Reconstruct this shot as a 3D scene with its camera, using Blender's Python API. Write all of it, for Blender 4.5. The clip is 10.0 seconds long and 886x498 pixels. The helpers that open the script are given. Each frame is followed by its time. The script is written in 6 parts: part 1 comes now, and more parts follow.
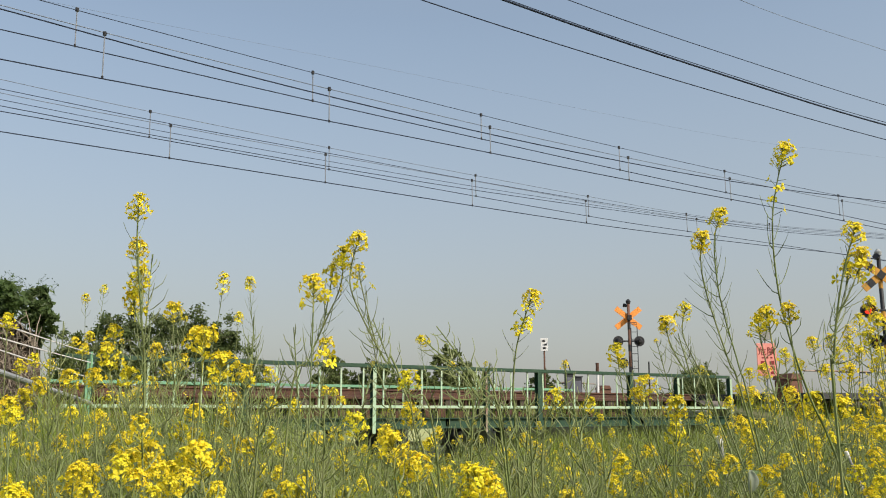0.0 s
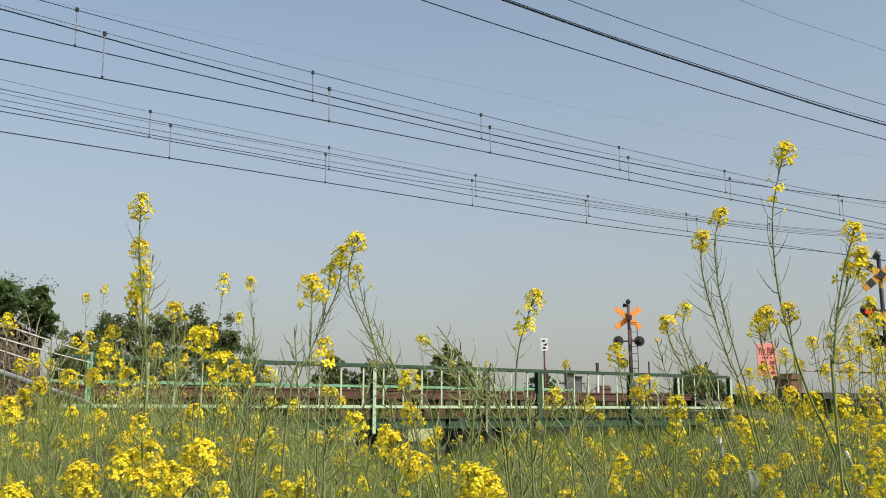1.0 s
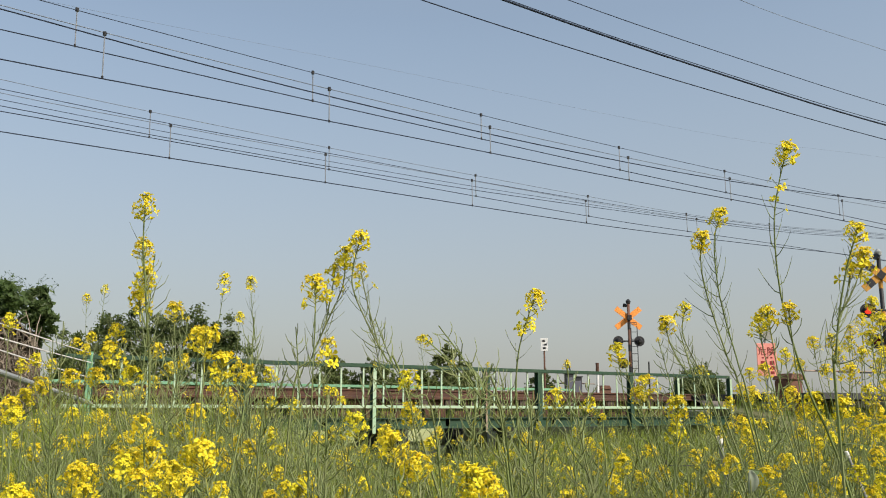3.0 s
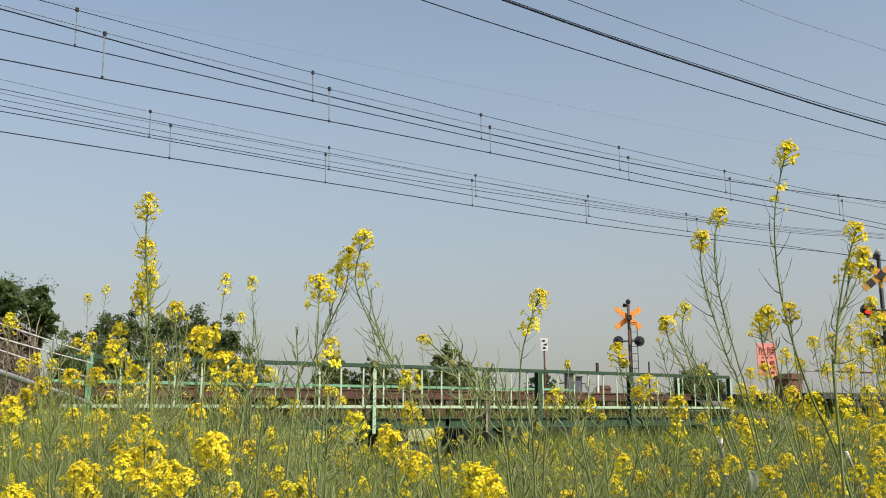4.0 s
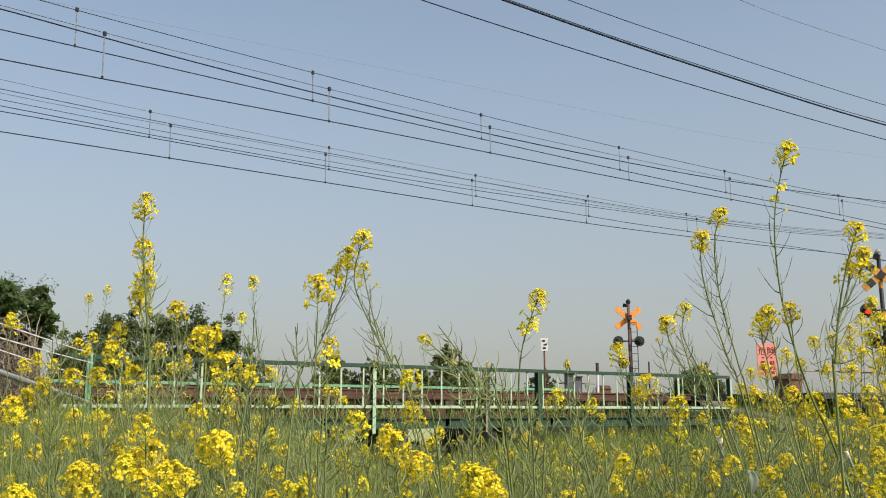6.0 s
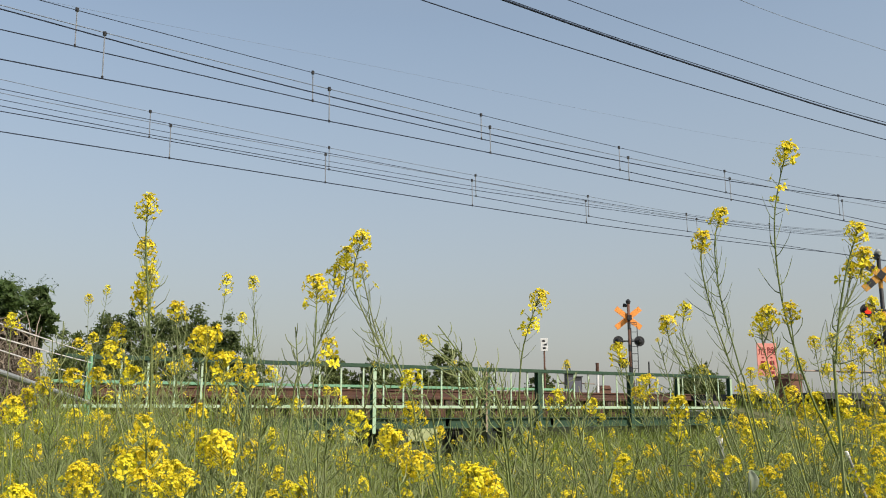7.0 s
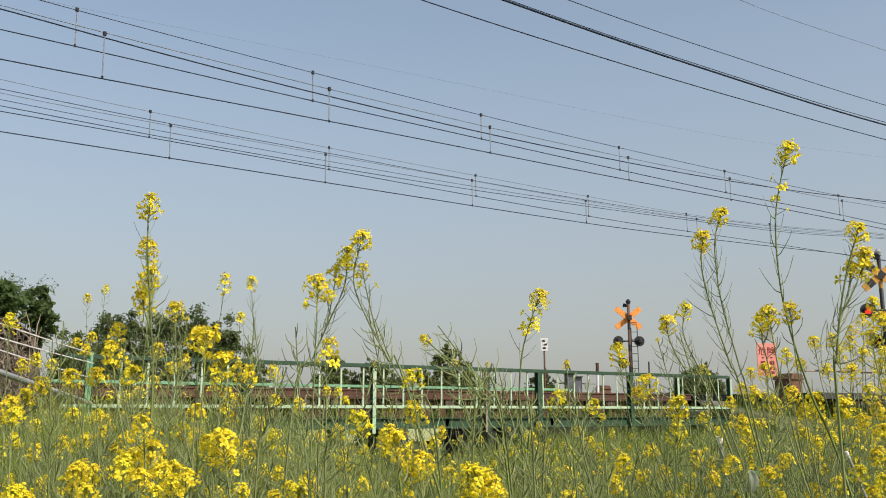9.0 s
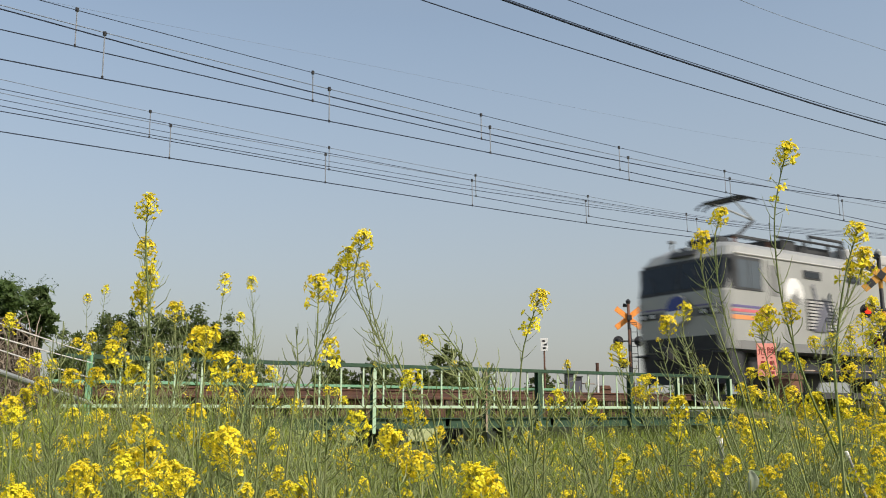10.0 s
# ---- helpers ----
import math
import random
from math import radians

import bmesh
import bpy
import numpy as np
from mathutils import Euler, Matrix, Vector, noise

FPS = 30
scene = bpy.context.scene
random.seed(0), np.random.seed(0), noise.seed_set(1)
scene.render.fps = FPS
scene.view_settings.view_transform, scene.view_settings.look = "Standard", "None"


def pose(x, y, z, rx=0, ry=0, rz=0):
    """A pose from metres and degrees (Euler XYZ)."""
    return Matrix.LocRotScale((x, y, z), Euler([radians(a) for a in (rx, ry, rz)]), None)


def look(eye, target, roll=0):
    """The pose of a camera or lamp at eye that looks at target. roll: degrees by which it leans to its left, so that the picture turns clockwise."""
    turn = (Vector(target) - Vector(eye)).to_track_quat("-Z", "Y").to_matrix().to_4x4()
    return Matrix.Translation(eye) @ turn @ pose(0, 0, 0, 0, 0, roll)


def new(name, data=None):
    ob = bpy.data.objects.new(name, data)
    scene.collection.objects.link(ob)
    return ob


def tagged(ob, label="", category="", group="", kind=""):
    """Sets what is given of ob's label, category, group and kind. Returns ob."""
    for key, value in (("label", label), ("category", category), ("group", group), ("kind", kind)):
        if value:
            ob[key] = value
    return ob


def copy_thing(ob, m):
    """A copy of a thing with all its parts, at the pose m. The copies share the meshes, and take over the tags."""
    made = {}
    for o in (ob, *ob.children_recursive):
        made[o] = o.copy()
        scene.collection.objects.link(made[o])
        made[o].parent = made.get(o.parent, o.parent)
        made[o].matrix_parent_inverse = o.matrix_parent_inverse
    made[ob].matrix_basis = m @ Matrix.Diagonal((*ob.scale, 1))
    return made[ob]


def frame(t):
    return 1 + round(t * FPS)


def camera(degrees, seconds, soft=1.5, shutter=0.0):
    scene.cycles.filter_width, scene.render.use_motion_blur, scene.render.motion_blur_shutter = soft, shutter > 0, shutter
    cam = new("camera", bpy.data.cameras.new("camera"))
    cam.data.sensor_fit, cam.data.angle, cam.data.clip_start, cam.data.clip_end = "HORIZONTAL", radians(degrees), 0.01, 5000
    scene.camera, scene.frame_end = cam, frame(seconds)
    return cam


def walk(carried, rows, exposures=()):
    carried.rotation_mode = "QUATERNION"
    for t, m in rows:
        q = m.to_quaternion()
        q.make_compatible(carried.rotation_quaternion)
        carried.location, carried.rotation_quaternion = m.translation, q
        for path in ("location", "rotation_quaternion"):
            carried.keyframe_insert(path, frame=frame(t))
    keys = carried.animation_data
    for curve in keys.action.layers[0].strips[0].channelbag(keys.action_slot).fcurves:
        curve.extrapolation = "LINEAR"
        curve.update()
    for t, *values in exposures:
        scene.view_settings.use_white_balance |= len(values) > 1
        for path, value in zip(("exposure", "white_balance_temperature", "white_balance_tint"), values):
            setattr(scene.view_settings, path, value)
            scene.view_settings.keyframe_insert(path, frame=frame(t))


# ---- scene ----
# X runs along the railway, Y across it (away from the viewer), Z up; the field lies at Z = 0.
cam = camera(53.13, 10.0, soft=1.0, shutter=0.5)
EYE = pose(0, 0, 1.05, 100.37, 0, -34.0)
walk(cam, [(0.0, EYE), (10.0, EYE)])

# ---- sky and sun ----
SUN_DIR = Vector((0.22, -0.78, 0.66)).normalized()
world = bpy.data.worlds.new("hazy_spring_sky")
scene.world = world
world.use_nodes = True
wn = world.node_tree
sky = wn.nodes.new("ShaderNodeTexSky")
sky.sky_type = "NISHITA"
sky.sun_disc = False
sky.sun_elevation = math.asin(SUN_DIR.z)
sky.sun_rotation = math.atan2(SUN_DIR.x, SUN_DIR.y)
sky.air_density, sky.dust_density, sky.ozone_density = 1.0, 3.5, 1.7
background = wn.nodes["Background"]
background.inputs["Strength"].default_value = 0.14
# haze lies over the whole sky, whitish high up, thicker and greyer towards the horizon all round
up = wn.nodes.new("ShaderNodeTexCoord")
split = wn.nodes.new("ShaderNodeSeparateXYZ")
wn.links.new(up.outputs["Generated"], split.inputs[0])
thick = wn.nodes.new("ShaderNodeMapRange")
for socket, value in zip(thick.inputs[1:5], (0.04, 0.42, 0.68, 0.30)):
    socket.default_value = value
height = wn.nodes.new("ShaderNodeMapRange")
for socket, value in zip(height.inputs[1:5], (0.12, 0.40, 0.0, 1.0)):
    socket.default_value = value
tone, haze = wn.nodes.new("ShaderNodeMix"), wn.nodes.new("ShaderNodeMix")
tone.data_type = haze.data_type = "RGBA"
tone.inputs[6].default_value = (3.30, 3.34, 3.12, 1)
tone.inputs[7].default_value = (3.55, 4.15, 4.40, 1)
wn.links.new(split.outputs[2], thick.inputs[0])
wn.links.new(split.outputs[2], height.inputs[0])
wn.links.new(height.outputs[0], tone.inputs[0])
wn.links.new(thick.outputs[0], haze.inputs[0])
wn.links.new(sky.outputs[0], haze.inputs[6])
wn.links.new(tone.outputs[2], haze.inputs[7])
wn.links.new(haze.outputs[2], background.inputs["Color"])
sun = new("sun", bpy.data.lights.new("sun", "SUN"))
sun.data.energy, sun.data.angle, sun.data.color = 3.4, radians(0.6), (1.0, 0.93, 0.82)
sun.matrix_world = look(SUN_DIR * 60, (0, 0, 0))
scene.view_settings.exposure = 0.17

V = Vector
TURN = 2 * math.pi


# ---- materials ----
def material(name, color, rough=0.7, dark=0.75, scale=8.0, fine=60.0, bump=0.2, metal=0.0, second=None, amount=0.35,
             island=0.0, through_light=0.0, coord="Object", spec=0.4, stretch=(1, 1, 1)):
    """Two scales of mottling over a base colour, with a fine relief."""
    m = bpy.data.materials.new(name)
    m.use_nodes = True
    nt = m.node_tree
    n, link = nt.nodes, nt.links.new
    b = n["Principled BSDF"]
    b.inputs["Roughness"].default_value = rough
    b.inputs["Metallic"].default_value = metal
    b.inputs["Specular IOR Level"].default_value = spec
    tc = n.new("ShaderNodeTexCoord")
    mp = n.new("ShaderNodeMapping")
    mp.inputs["Scale"].default_value = stretch
    link(tc.outputs[coord], mp.inputs["Vector"])
    big, small = n.new("ShaderNodeTexNoise"), n.new("ShaderNodeTexNoise")
    for node, s in ((big, scale), (small, fine)):
        node.inputs["Scale"].default_value = s
        node.inputs["Detail"].default_value = 5
        link(mp.outputs[0], node.inputs["Vector"])
    ramp = n.new("ShaderNodeValToRGB")
    ramp.color_ramp.elements[0].position, ramp.color_ramp.elements[1].position = 0.35, 0.68
    c2 = second or tuple(c * dark for c in color)
    ramp.color_ramp.elements[0].color = (*color, 1)
    ramp.color_ramp.elements[1].color = tuple(a + (q - a) * min(1, amount * 2) for a, q in zip(color, c2)) + (1,)
    link(big.outputs["Fac"], ramp.inputs["Fac"])
    mix = n.new("ShaderNodeMix")
    mix.data_type, mix.blend_type = "RGBA", "MULTIPLY"
    mix.inputs[0].default_value = 0.5
    grain = n.new("ShaderNodeValToRGB")
    grain.color_ramp.elements[0].color = (dark, dark, dark, 1)
    grain.color_ramp.elements[1].color = (1.15, 1.15, 1.15, 1)
    link(small.outputs["Fac"], grain.inputs["Fac"])
    link(ramp.outputs[0], mix.inputs[6])
    link(grain.outputs[0], mix.inputs[7])
    out = mix.outputs[2]
    if island:
        geo, info, add = n.new("ShaderNodeNewGeometry"), n.new("ShaderNodeObjectInfo"), n.new("ShaderNodeMath")
        add.operation = "MULTIPLY_ADD"
        hsv = n.new("ShaderNodeHueSaturation")
        link(geo.outputs["Random Per Island"], add.inputs[0])
        add.inputs[1].default_value = island
        add.inputs[2].default_value = 1 - island / 2
        link(add.outputs[0], hsv.inputs["Value"])
        hue = n.new("ShaderNodeMath")
        hue.operation = "MULTIPLY_ADD"
        link(info.outputs["Random"], hue.inputs[0])
        hue.inputs[1].default_value, hue.inputs[2].default_value = 0.014, 0.496
        link(hue.outputs[0], hsv.inputs["Hue"])
        link(out, hsv.inputs["Color"])
        out = hsv.outputs[0]
    link(out, b.inputs["Base Color"])
    if bump:
        bp = n.new("ShaderNodeBump")
        bp.inputs["Strength"].default_value = bump
        bp.inputs["Distance"].default_value = 0.01
        link(small.outputs["Fac"], bp.inputs["Height"])
        link(bp.outputs[0], b.inputs["Normal"])
    if through_light:
        tr = n.new("ShaderNodeBsdfTranslucent")
        link(out, tr.inputs["Color"])
        ms = n.new("ShaderNodeMixShader")
        ms.inputs[0].default_value = through_light
        link(b.outputs[0], ms.inputs[1])
        link(tr.outputs[0], ms.inputs[2])
        link(ms.outputs[0], n["Material Output"].inputs["Surface"])
    return m


M = {
    "soil": material("field_soil", (0.085, 0.085, 0.045), 0.95, 0.5, 1.2, 30, 0.6, second=(0.10, 0.14, 0.04), amount=0.5),
    "bank": material("grassy_bank", (0.12, 0.14, 0.05), 0.95, 0.5, 1.5, 25, 0.7, second=(0.20, 0.17, 0.09), amount=0.5),
    "ballast": material("ballast", (0.22, 0.18, 0.15), 0.95, 0.45, 6, 40, 0.9),
    "stem": material("stem_green", (0.185, 0.23, 0.068), 0.6, 0.75, 9, 90, 0.1, second=(0.22, 0.23, 0.10), island=0.35, through_light=0.1),
    "pod": material("pod_green", (0.21, 0.26, 0.082), 0.6, 0.8, 12, 90, 0.1, second=(0.25, 0.25, 0.14), island=0.4, through_light=0.15),
    "leaf": material("leaf_green", (0.14, 0.20, 0.06), 0.6, 0.7, 12, 90, 0.2, island=0.3, through_light=0.3),
    "petal": material("petal_yellow", (0.93, 0.77, 0.05), 0.55, 0.95, 40, 200, 0.05, second=(0.90, 0.70, 0.03), island=0.22, through_light=0.35, spec=0.2),
    "bud": material("bud_yellow_green", (0.55, 0.50, 0.05), 0.6, 0.8, 40, 200, 0.05, island=0.3, through_light=0.2),
    "pale_leaf": material("withered_leaf", (0.46, 0.50, 0.40), 0.6, 0.8, 30, 150, 0.1, second=(0.36, 0.42, 0.28), through_light=0.3),
    "grass": material("grass_green", (0.215, 0.29, 0.04), 0.65, 0.75, 3, 60, 0.1, second=(0.33, 0.335, 0.07), amount=0.5, island=1.0, through_light=0.35),
    "pale_green": material("pale_green_paint", (0.38, 0.54, 0.35), 0.55, 0.75, 5, 40, 0.15, second=(0.50, 0.54, 0.40), island=0.1),
    "worn": material("worn_primer", (0.40, 0.36, 0.28), 0.7, 0.6, 6, 40, 0.3, second=(0.22, 0.11, 0.07), amount=0.5),
    "dark_green": material("dark_green_paint", (0.032, 0.075, 0.045), 0.65, 0.7, 5, 40, 0.15, second=(0.055, 0.085, 0.055), spec=0.2),
    "mid_green": material("mid_green_paint", (0.17, 0.36, 0.20), 0.5, 0.75, 4, 40, 0.15, second=(0.2, 0.4, 0.25)),
    "rust": material("rusty_steel", (0.125, 0.06, 0.036), 0.9, 0.45, 5, 50, 0.4, second=(0.075, 0.042, 0.034), amount=0.5),
    "black": material("black_steel", (0.025, 0.025, 0.028), 0.6, 0.6, 6, 50, 0.2),
    "wire": material("weathered_wire", (0.024, 0.033, 0.055), 0.75, 0.8, 3, 50, 0.0, spec=0.2),
    "wire_pale": material("bright_wire", (0.17, 0.20, 0.25), 0.55, 0.8, 3, 50, 0.0),
    "dropper": material("zinc_dropper", (0.30, 0.31, 0.33), 0.45, 0.7, 8, 60, 0.0, metal=0.3),
    "concrete": material("weathered_concrete", (0.36, 0.35, 0.31), 0.9, 0.7, 2.5, 40, 0.4, second=(0.25, 0.25, 0.21)),
    "wood": material("sleeper_wood", (0.11, 0.085, 0.065), 0.9, 0.6, 3, 40, 0.4, stretch=(1, 6, 6)),
    "rope": material("galvanised_rope", (0.60, 0.58, 0.54), 0.6, 0.7, 20, 90, 0.2),
    "galv": material("galvanised_steel", (0.38, 0.39, 0.38), 0.55, 0.75, 4, 50, 0.2, metal=0.2),
    "orange": material("signal_orange", (0.95, 0.33, 0.06), 0.5, 0.85, 5, 40, 0.05),
    "amber": material("signal_yellow", (0.60, 0.29, 0.04), 0.5, 0.85, 5, 40, 0.05),
    "white": material("white_paint", (0.78, 0.77, 0.74), 0.55, 0.85, 5, 40, 0.05),
    "pink": material("faded_red_board", (0.80, 0.27, 0.22), 0.6, 0.9, 4, 40, 0.05, second=(0.78, 0.36, 0.30)),
    "ink": material("sign_lettering", (0.26, 0.03, 0.03), 0.6, 0.9, 5, 40, 0.0),
    "rustbox": material("brown_box_paint", (0.17, 0.08, 0.05), 0.7, 0.6, 4, 40, 0.2),
    "silver": material("silver_body_paint", (0.325, 0.325, 0.305), 0.38, 0.93, 1.2, 30, 0.02, metal=0.1),
    "silver_dark": material("grey_underframe_paint", (0.19, 0.19, 0.185), 0.5, 0.85, 2, 30, 0.05),
    "roof": material("roof_grey", (0.44, 0.43, 0.41), 0.55, 0.85, 2, 30, 0.05),
    "under": material("underframe_black", (0.045, 0.047, 0.05), 0.7, 0.6, 4, 40, 0.2),
    "glass": material("dark_tinted_glass", (0.02, 0.025, 0.03), 0.1, 0.9, 2, 20, 0.0, spec=0.35),
    # base colour raised to paint in bright sky mirrored by the cab side panes
    "sky_glass": material("window_glass_sky_tint", (0.07, 0.085, 0.10), 0.1, 0.9, 2, 20, 0.0, spec=0.6),
    "purple": material("stripe_purple", (0.13, 0.11, 0.24), 0.45, 0.95, 3, 30, 0.0),
    "red": material("stripe_red", (0.55, 0.14, 0.16), 0.45, 0.95, 3, 30, 0.0),
    "stripe_orange": material("stripe_orange", (0.68, 0.27, 0.10), 0.45, 0.95, 3, 30, 0.0),
    "blue": material("badge_blue", (0.04, 0.06, 0.25), 0.4, 0.9, 3, 30, 0.0),
    "blue_grey": material("bluish_grey", (0.13, 0.13, 0.16), 0.5, 0.9, 3, 30, 0.0),
    "bark": material("bark", (0.12, 0.09, 0.065), 0.95, 0.6, 6, 40, 0.6),
    "twig": material("dry_twigs", (0.31, 0.25, 0.195), 0.9, 0.6, 6, 40, 0.3, island=0.6),
    "foliage": material("tree_foliage", (0.115, 0.155, 0.05), 0.7, 0.75, 1.5, 40, 0.1, second=(0.16, 0.18, 0.08), amount=0.5, island=0.6, through_light=0.5, spec=0.15),
    "ivy": material("vine_foliage", (0.085, 0.14, 0.036), 0.5, 0.7, 2.0, 40, 0.1, second=(0.12, 0.17, 0.06), amount=0.5, island=0.6, through_light=0.5),
    "meadow": material("sunlit_meadow", (0.40, 0.43, 0.17), 0.95, 0.8, 0.3, 3, 0.3, second=(0.40, 0.39, 0.16), amount=0.5),
    "road": material("asphalt", (0.06, 0.06, 0.06), 0.9, 0.7, 2, 60, 0.4),
}
lamp_red = bpy.data.materials.new("lit_red_lens")
lamp_red.use_nodes = True
lamp_red.node_tree.nodes["Principled BSDF"].inputs["Base Color"].default_value = (0.8, 0.02, 0.01, 1)
lamp_red.node_tree.nodes["Principled BSDF"].inputs["Emission Color"].default_value = (1, 0.05, 0.02, 1)
lamp_red.node_tree.nodes["Principled BSDF"].inputs["Emission Strength"].default_value = 1.1
M["lamp_red"] = lamp_red
M["lens"] = material("unlit_red_lens", (0.16, 0.015, 0.012), 0.15, 0.8, 8, 40, 0.0)


# ---- mesh building ----
class Soup:
    """Vertices and faces gathered for one mesh."""

    def __init__(self):
        self.v, self.f = [], []

    def add(self, verts, faces):
        k = len(self.v)
        self.v.extend(tuple(p) for p in verts)
        self.f.extend(tuple(k + i for i in q) for q in faces)
        return self

    def box(self, x0, x1, y0, y1, z0, z1, m=None):
        p = [V((x, y, z)) for z in (z0, z1) for y in (y0, y1) for x in (x0, x1)]
        if m is not None:
            p = [m @ q for q in p]
        return self.add(p, [(0, 2, 3, 1), (4, 5, 7, 6), (0, 1, 5, 4), (2, 6, 7, 3), (0, 4, 6, 2), (1, 3, 7, 5)])

    def tube(self, pts, r0, r1=None, n=5, cap=True):
        """A tapered tube along points."""
        pts = [V(p) for p in pts]
        r1 = r0 if r1 is None else r1
        rings, last = [], len(pts) - 1
        for i, p in enumerate(pts):
            d = (pts[min(i + 1, last)] - pts[max(i - 1, 0)]).normalized()
            a = d.cross(V((0, 0, 1)) if abs(d.z) < 0.9 else V((1, 0, 0))).normalized()
            b = d.cross(a)
            r = r0 + (r1 - r0) * i / last
            rings += [p + a * (r * math.cos(TURN * k / n)) + b * (r * math.sin(TURN * k / n)) for k in range(n)]
        faces = [(i * n + k, i * n + (k + 1) % n, (i + 1) * n + (k + 1) % n, (i + 1) * n + k) for i in range(last) for k in range(n)]
        if cap:
            faces += [tuple(reversed(range(n))), tuple(range(last * n, last * n + n))]
        return self.add(rings, faces)

    def disc(self, c, axis, r, depth=0.02, n=20, r2=None):
        axis = V(axis).normalized()
        return self.tube([V(c), V(c) + axis * depth], r, r if r2 is None else r2, n)

    def prism(self, profile, a, b, to):
        """A closed outline of (u, w) swept from a to b; to(u, w, s) gives the place."""
        n = len(profile)
        p = [to(u, w, s) for s in (a, b) for u, w in profile]
        f = [(i, (i + 1) % n, n + (i + 1) % n, n + i) for i in range(n)]
        return self.add(p, f + [tuple(reversed(range(n))), tuple(range(n, 2 * n))])

    def mesh(self, name, mat, smooth=False, fix=False):
        me = bpy.data.meshes.new(name)
        me.from_pydata(self.v, [], self.f)
        if fix:
            bm = bmesh.new()
            bm.from_mesh(me)
            bmesh.ops.recalc_face_normals(bm, faces=bm.faces)
            bm.to_mesh(me)
            bm.free()
        me.materials.append(M[mat])
        if smooth:
            me.shade_smooth()
        me.update()
        return me


def part(name, soup, mat, parent=None, label="", smooth=False, bevel=0.0, at=None, fix=True):
    me = soup.mesh(name, mat, smooth, fix) if isinstance(soup, Soup) else soup
    ob = new(name, me)
    if parent is not None:
        ob.parent = parent
    if at is not None:
        ob.matrix_basis = at
    if bevel:
        bv = ob.modifiers.new("bevel", "BEVEL")
        bv.width, bv.segments, bv.limit_method = bevel, 2, "ANGLE"
    return tagged(ob, label)


def thing(name, m, label, category, group="", kind=""):
    ob = new(name)
    ob.empty_display_size = 0.1
    ob.matrix_basis = m
    return tagged(ob, label, category, group, kind)


def structure(name, soup, mat, label, category, **k):
    return tagged(part(name, soup, mat, **k), label, category, "", "structure")


RNG = random.Random(7)
uni = RNG.uniform
# ---- ground and banks ----
def ground_sheet():
    s = Soup()
    xs = [-3000, -400, -60] + [-12 + 1.5 * i for i in range(47)] + [90, 400, 3000]
    ys = [-3000, -400, -60, -12] + [-6 + 1.0 * i for i in range(42)] + [60, 150, 600, 3000]
    for y in ys:
        for x in xs:
            near = abs(x) < 80 and abs(y) < 50
            s.v.append((x, y, 0.10 * noise.noise(V((x * 0.4, y * 0.4, 0))) - 0.02 if near else 0.0))
    w = len(xs)
    s.f = [(j * w + i, j * w + i + 1, (j + 1) * w + i + 1, (j + 1) * w + i) for j in range(len(ys) - 1) for i in range(w - 1)]
    structure("ground", s, "soil", "field soil overgrown with grass and weeds", "ground", fix=False)
    m = Soup()
    m.v = [(-200, 23.5, 0.14), (300, 23.5, 0.14), (500, 400, 0.3), (-300, 400, 0.3)]
    m.f = [(0, 1, 2, 3)]
    structure("ground_meadow", m, "meadow", "sunlit pale green meadow beyond the railway", "meadow", fix=False)


def embankment(name, x0, x1, slope_end):
    """A bank that carries the line; its end at slope_end leans down to the stream gap."""
    s = Soup()
    n = 36
    prof = [(9.3, 0.0), (10.2, 0.45), (11.6, 0.92), (12.7, 1.12), (13.2, 1.16), (20.8, 1.16), (21.6, 1.06), (23.4, 0.5), (24.6, 0.0)]
    k = len(prof)
    for i in range(n + 1):
        x = x0 + (x1 - x0) * i / n
        for y, z in prof:
            j = 0.07 * noise.noise(V((x, y * 1.3, 3)))
            s.v.append((x + (0.25 * noise.noise(V((y, z, x0))) if i == slope_end * n else 0), y + j, z + (j if 0.1 < z < 1.2 else 0)))
    s.f = [(i * k + j, (i + 1) * k + j, (i + 1) * k + j + 1, i * k + j + 1) for i in range(n) for j in range(k - 1)]
    s.f += [tuple(range(k)), tuple(reversed(range(n * k, n * k + k)))]
    structure(name, s, "bank", "railway embankment of grass and earth", "embankment")


ground_sheet()
embankment("embankment_west", -40, 2.2, 1)
embankment("embankment_east", 15.9, 200, 0)


def ballast_bed(name, x0, x1):
    s = Soup()
    n = int((x1 - x0) / 0.5)
    prof = [(13.05, 1.1), (13.5, 1.28), (20.5, 1.28), (20.95, 1.1)]
    for i in range(n + 1):
        x = x0 + (x1 - x0) * i / n
        s.v += [(x, y, z + 0.03 * noise.noise(V((x * 3, y * 3, 0)))) for y, z in prof]
    s.f = [(i * 4 + j, (i + 1) * 4 + j, (i + 1) * 4 + j + 1, i * 4 + j + 1) for i in range(n) for j in range(3)]
    structure(name, s, "ballast", "brown stone ballast under the tracks", "ballast")


ballast_bed("ballast_west", -30, 2.3)
ballast_bed("ballast_east", 15.9, 200)

for name, x0, x1 in (("abutment_west", 1.9, 2.5), ("abutment_east", 15.7, 16.2)):
    structure(name, Soup().box(x0, x1, 13.0, 21.0, -0.1, 1.07), "concrete", "weathered concrete bridge abutment", "abutment", bevel=0.03)
s = Soup()
for i in range(4):
    s.box(16.9 + i * 1.1, 17.96 + i * 1.1, 11.0, 24.0, 1.30, 1.43)
structure("road", s, "road", "asphalt road over the level crossing", "road")


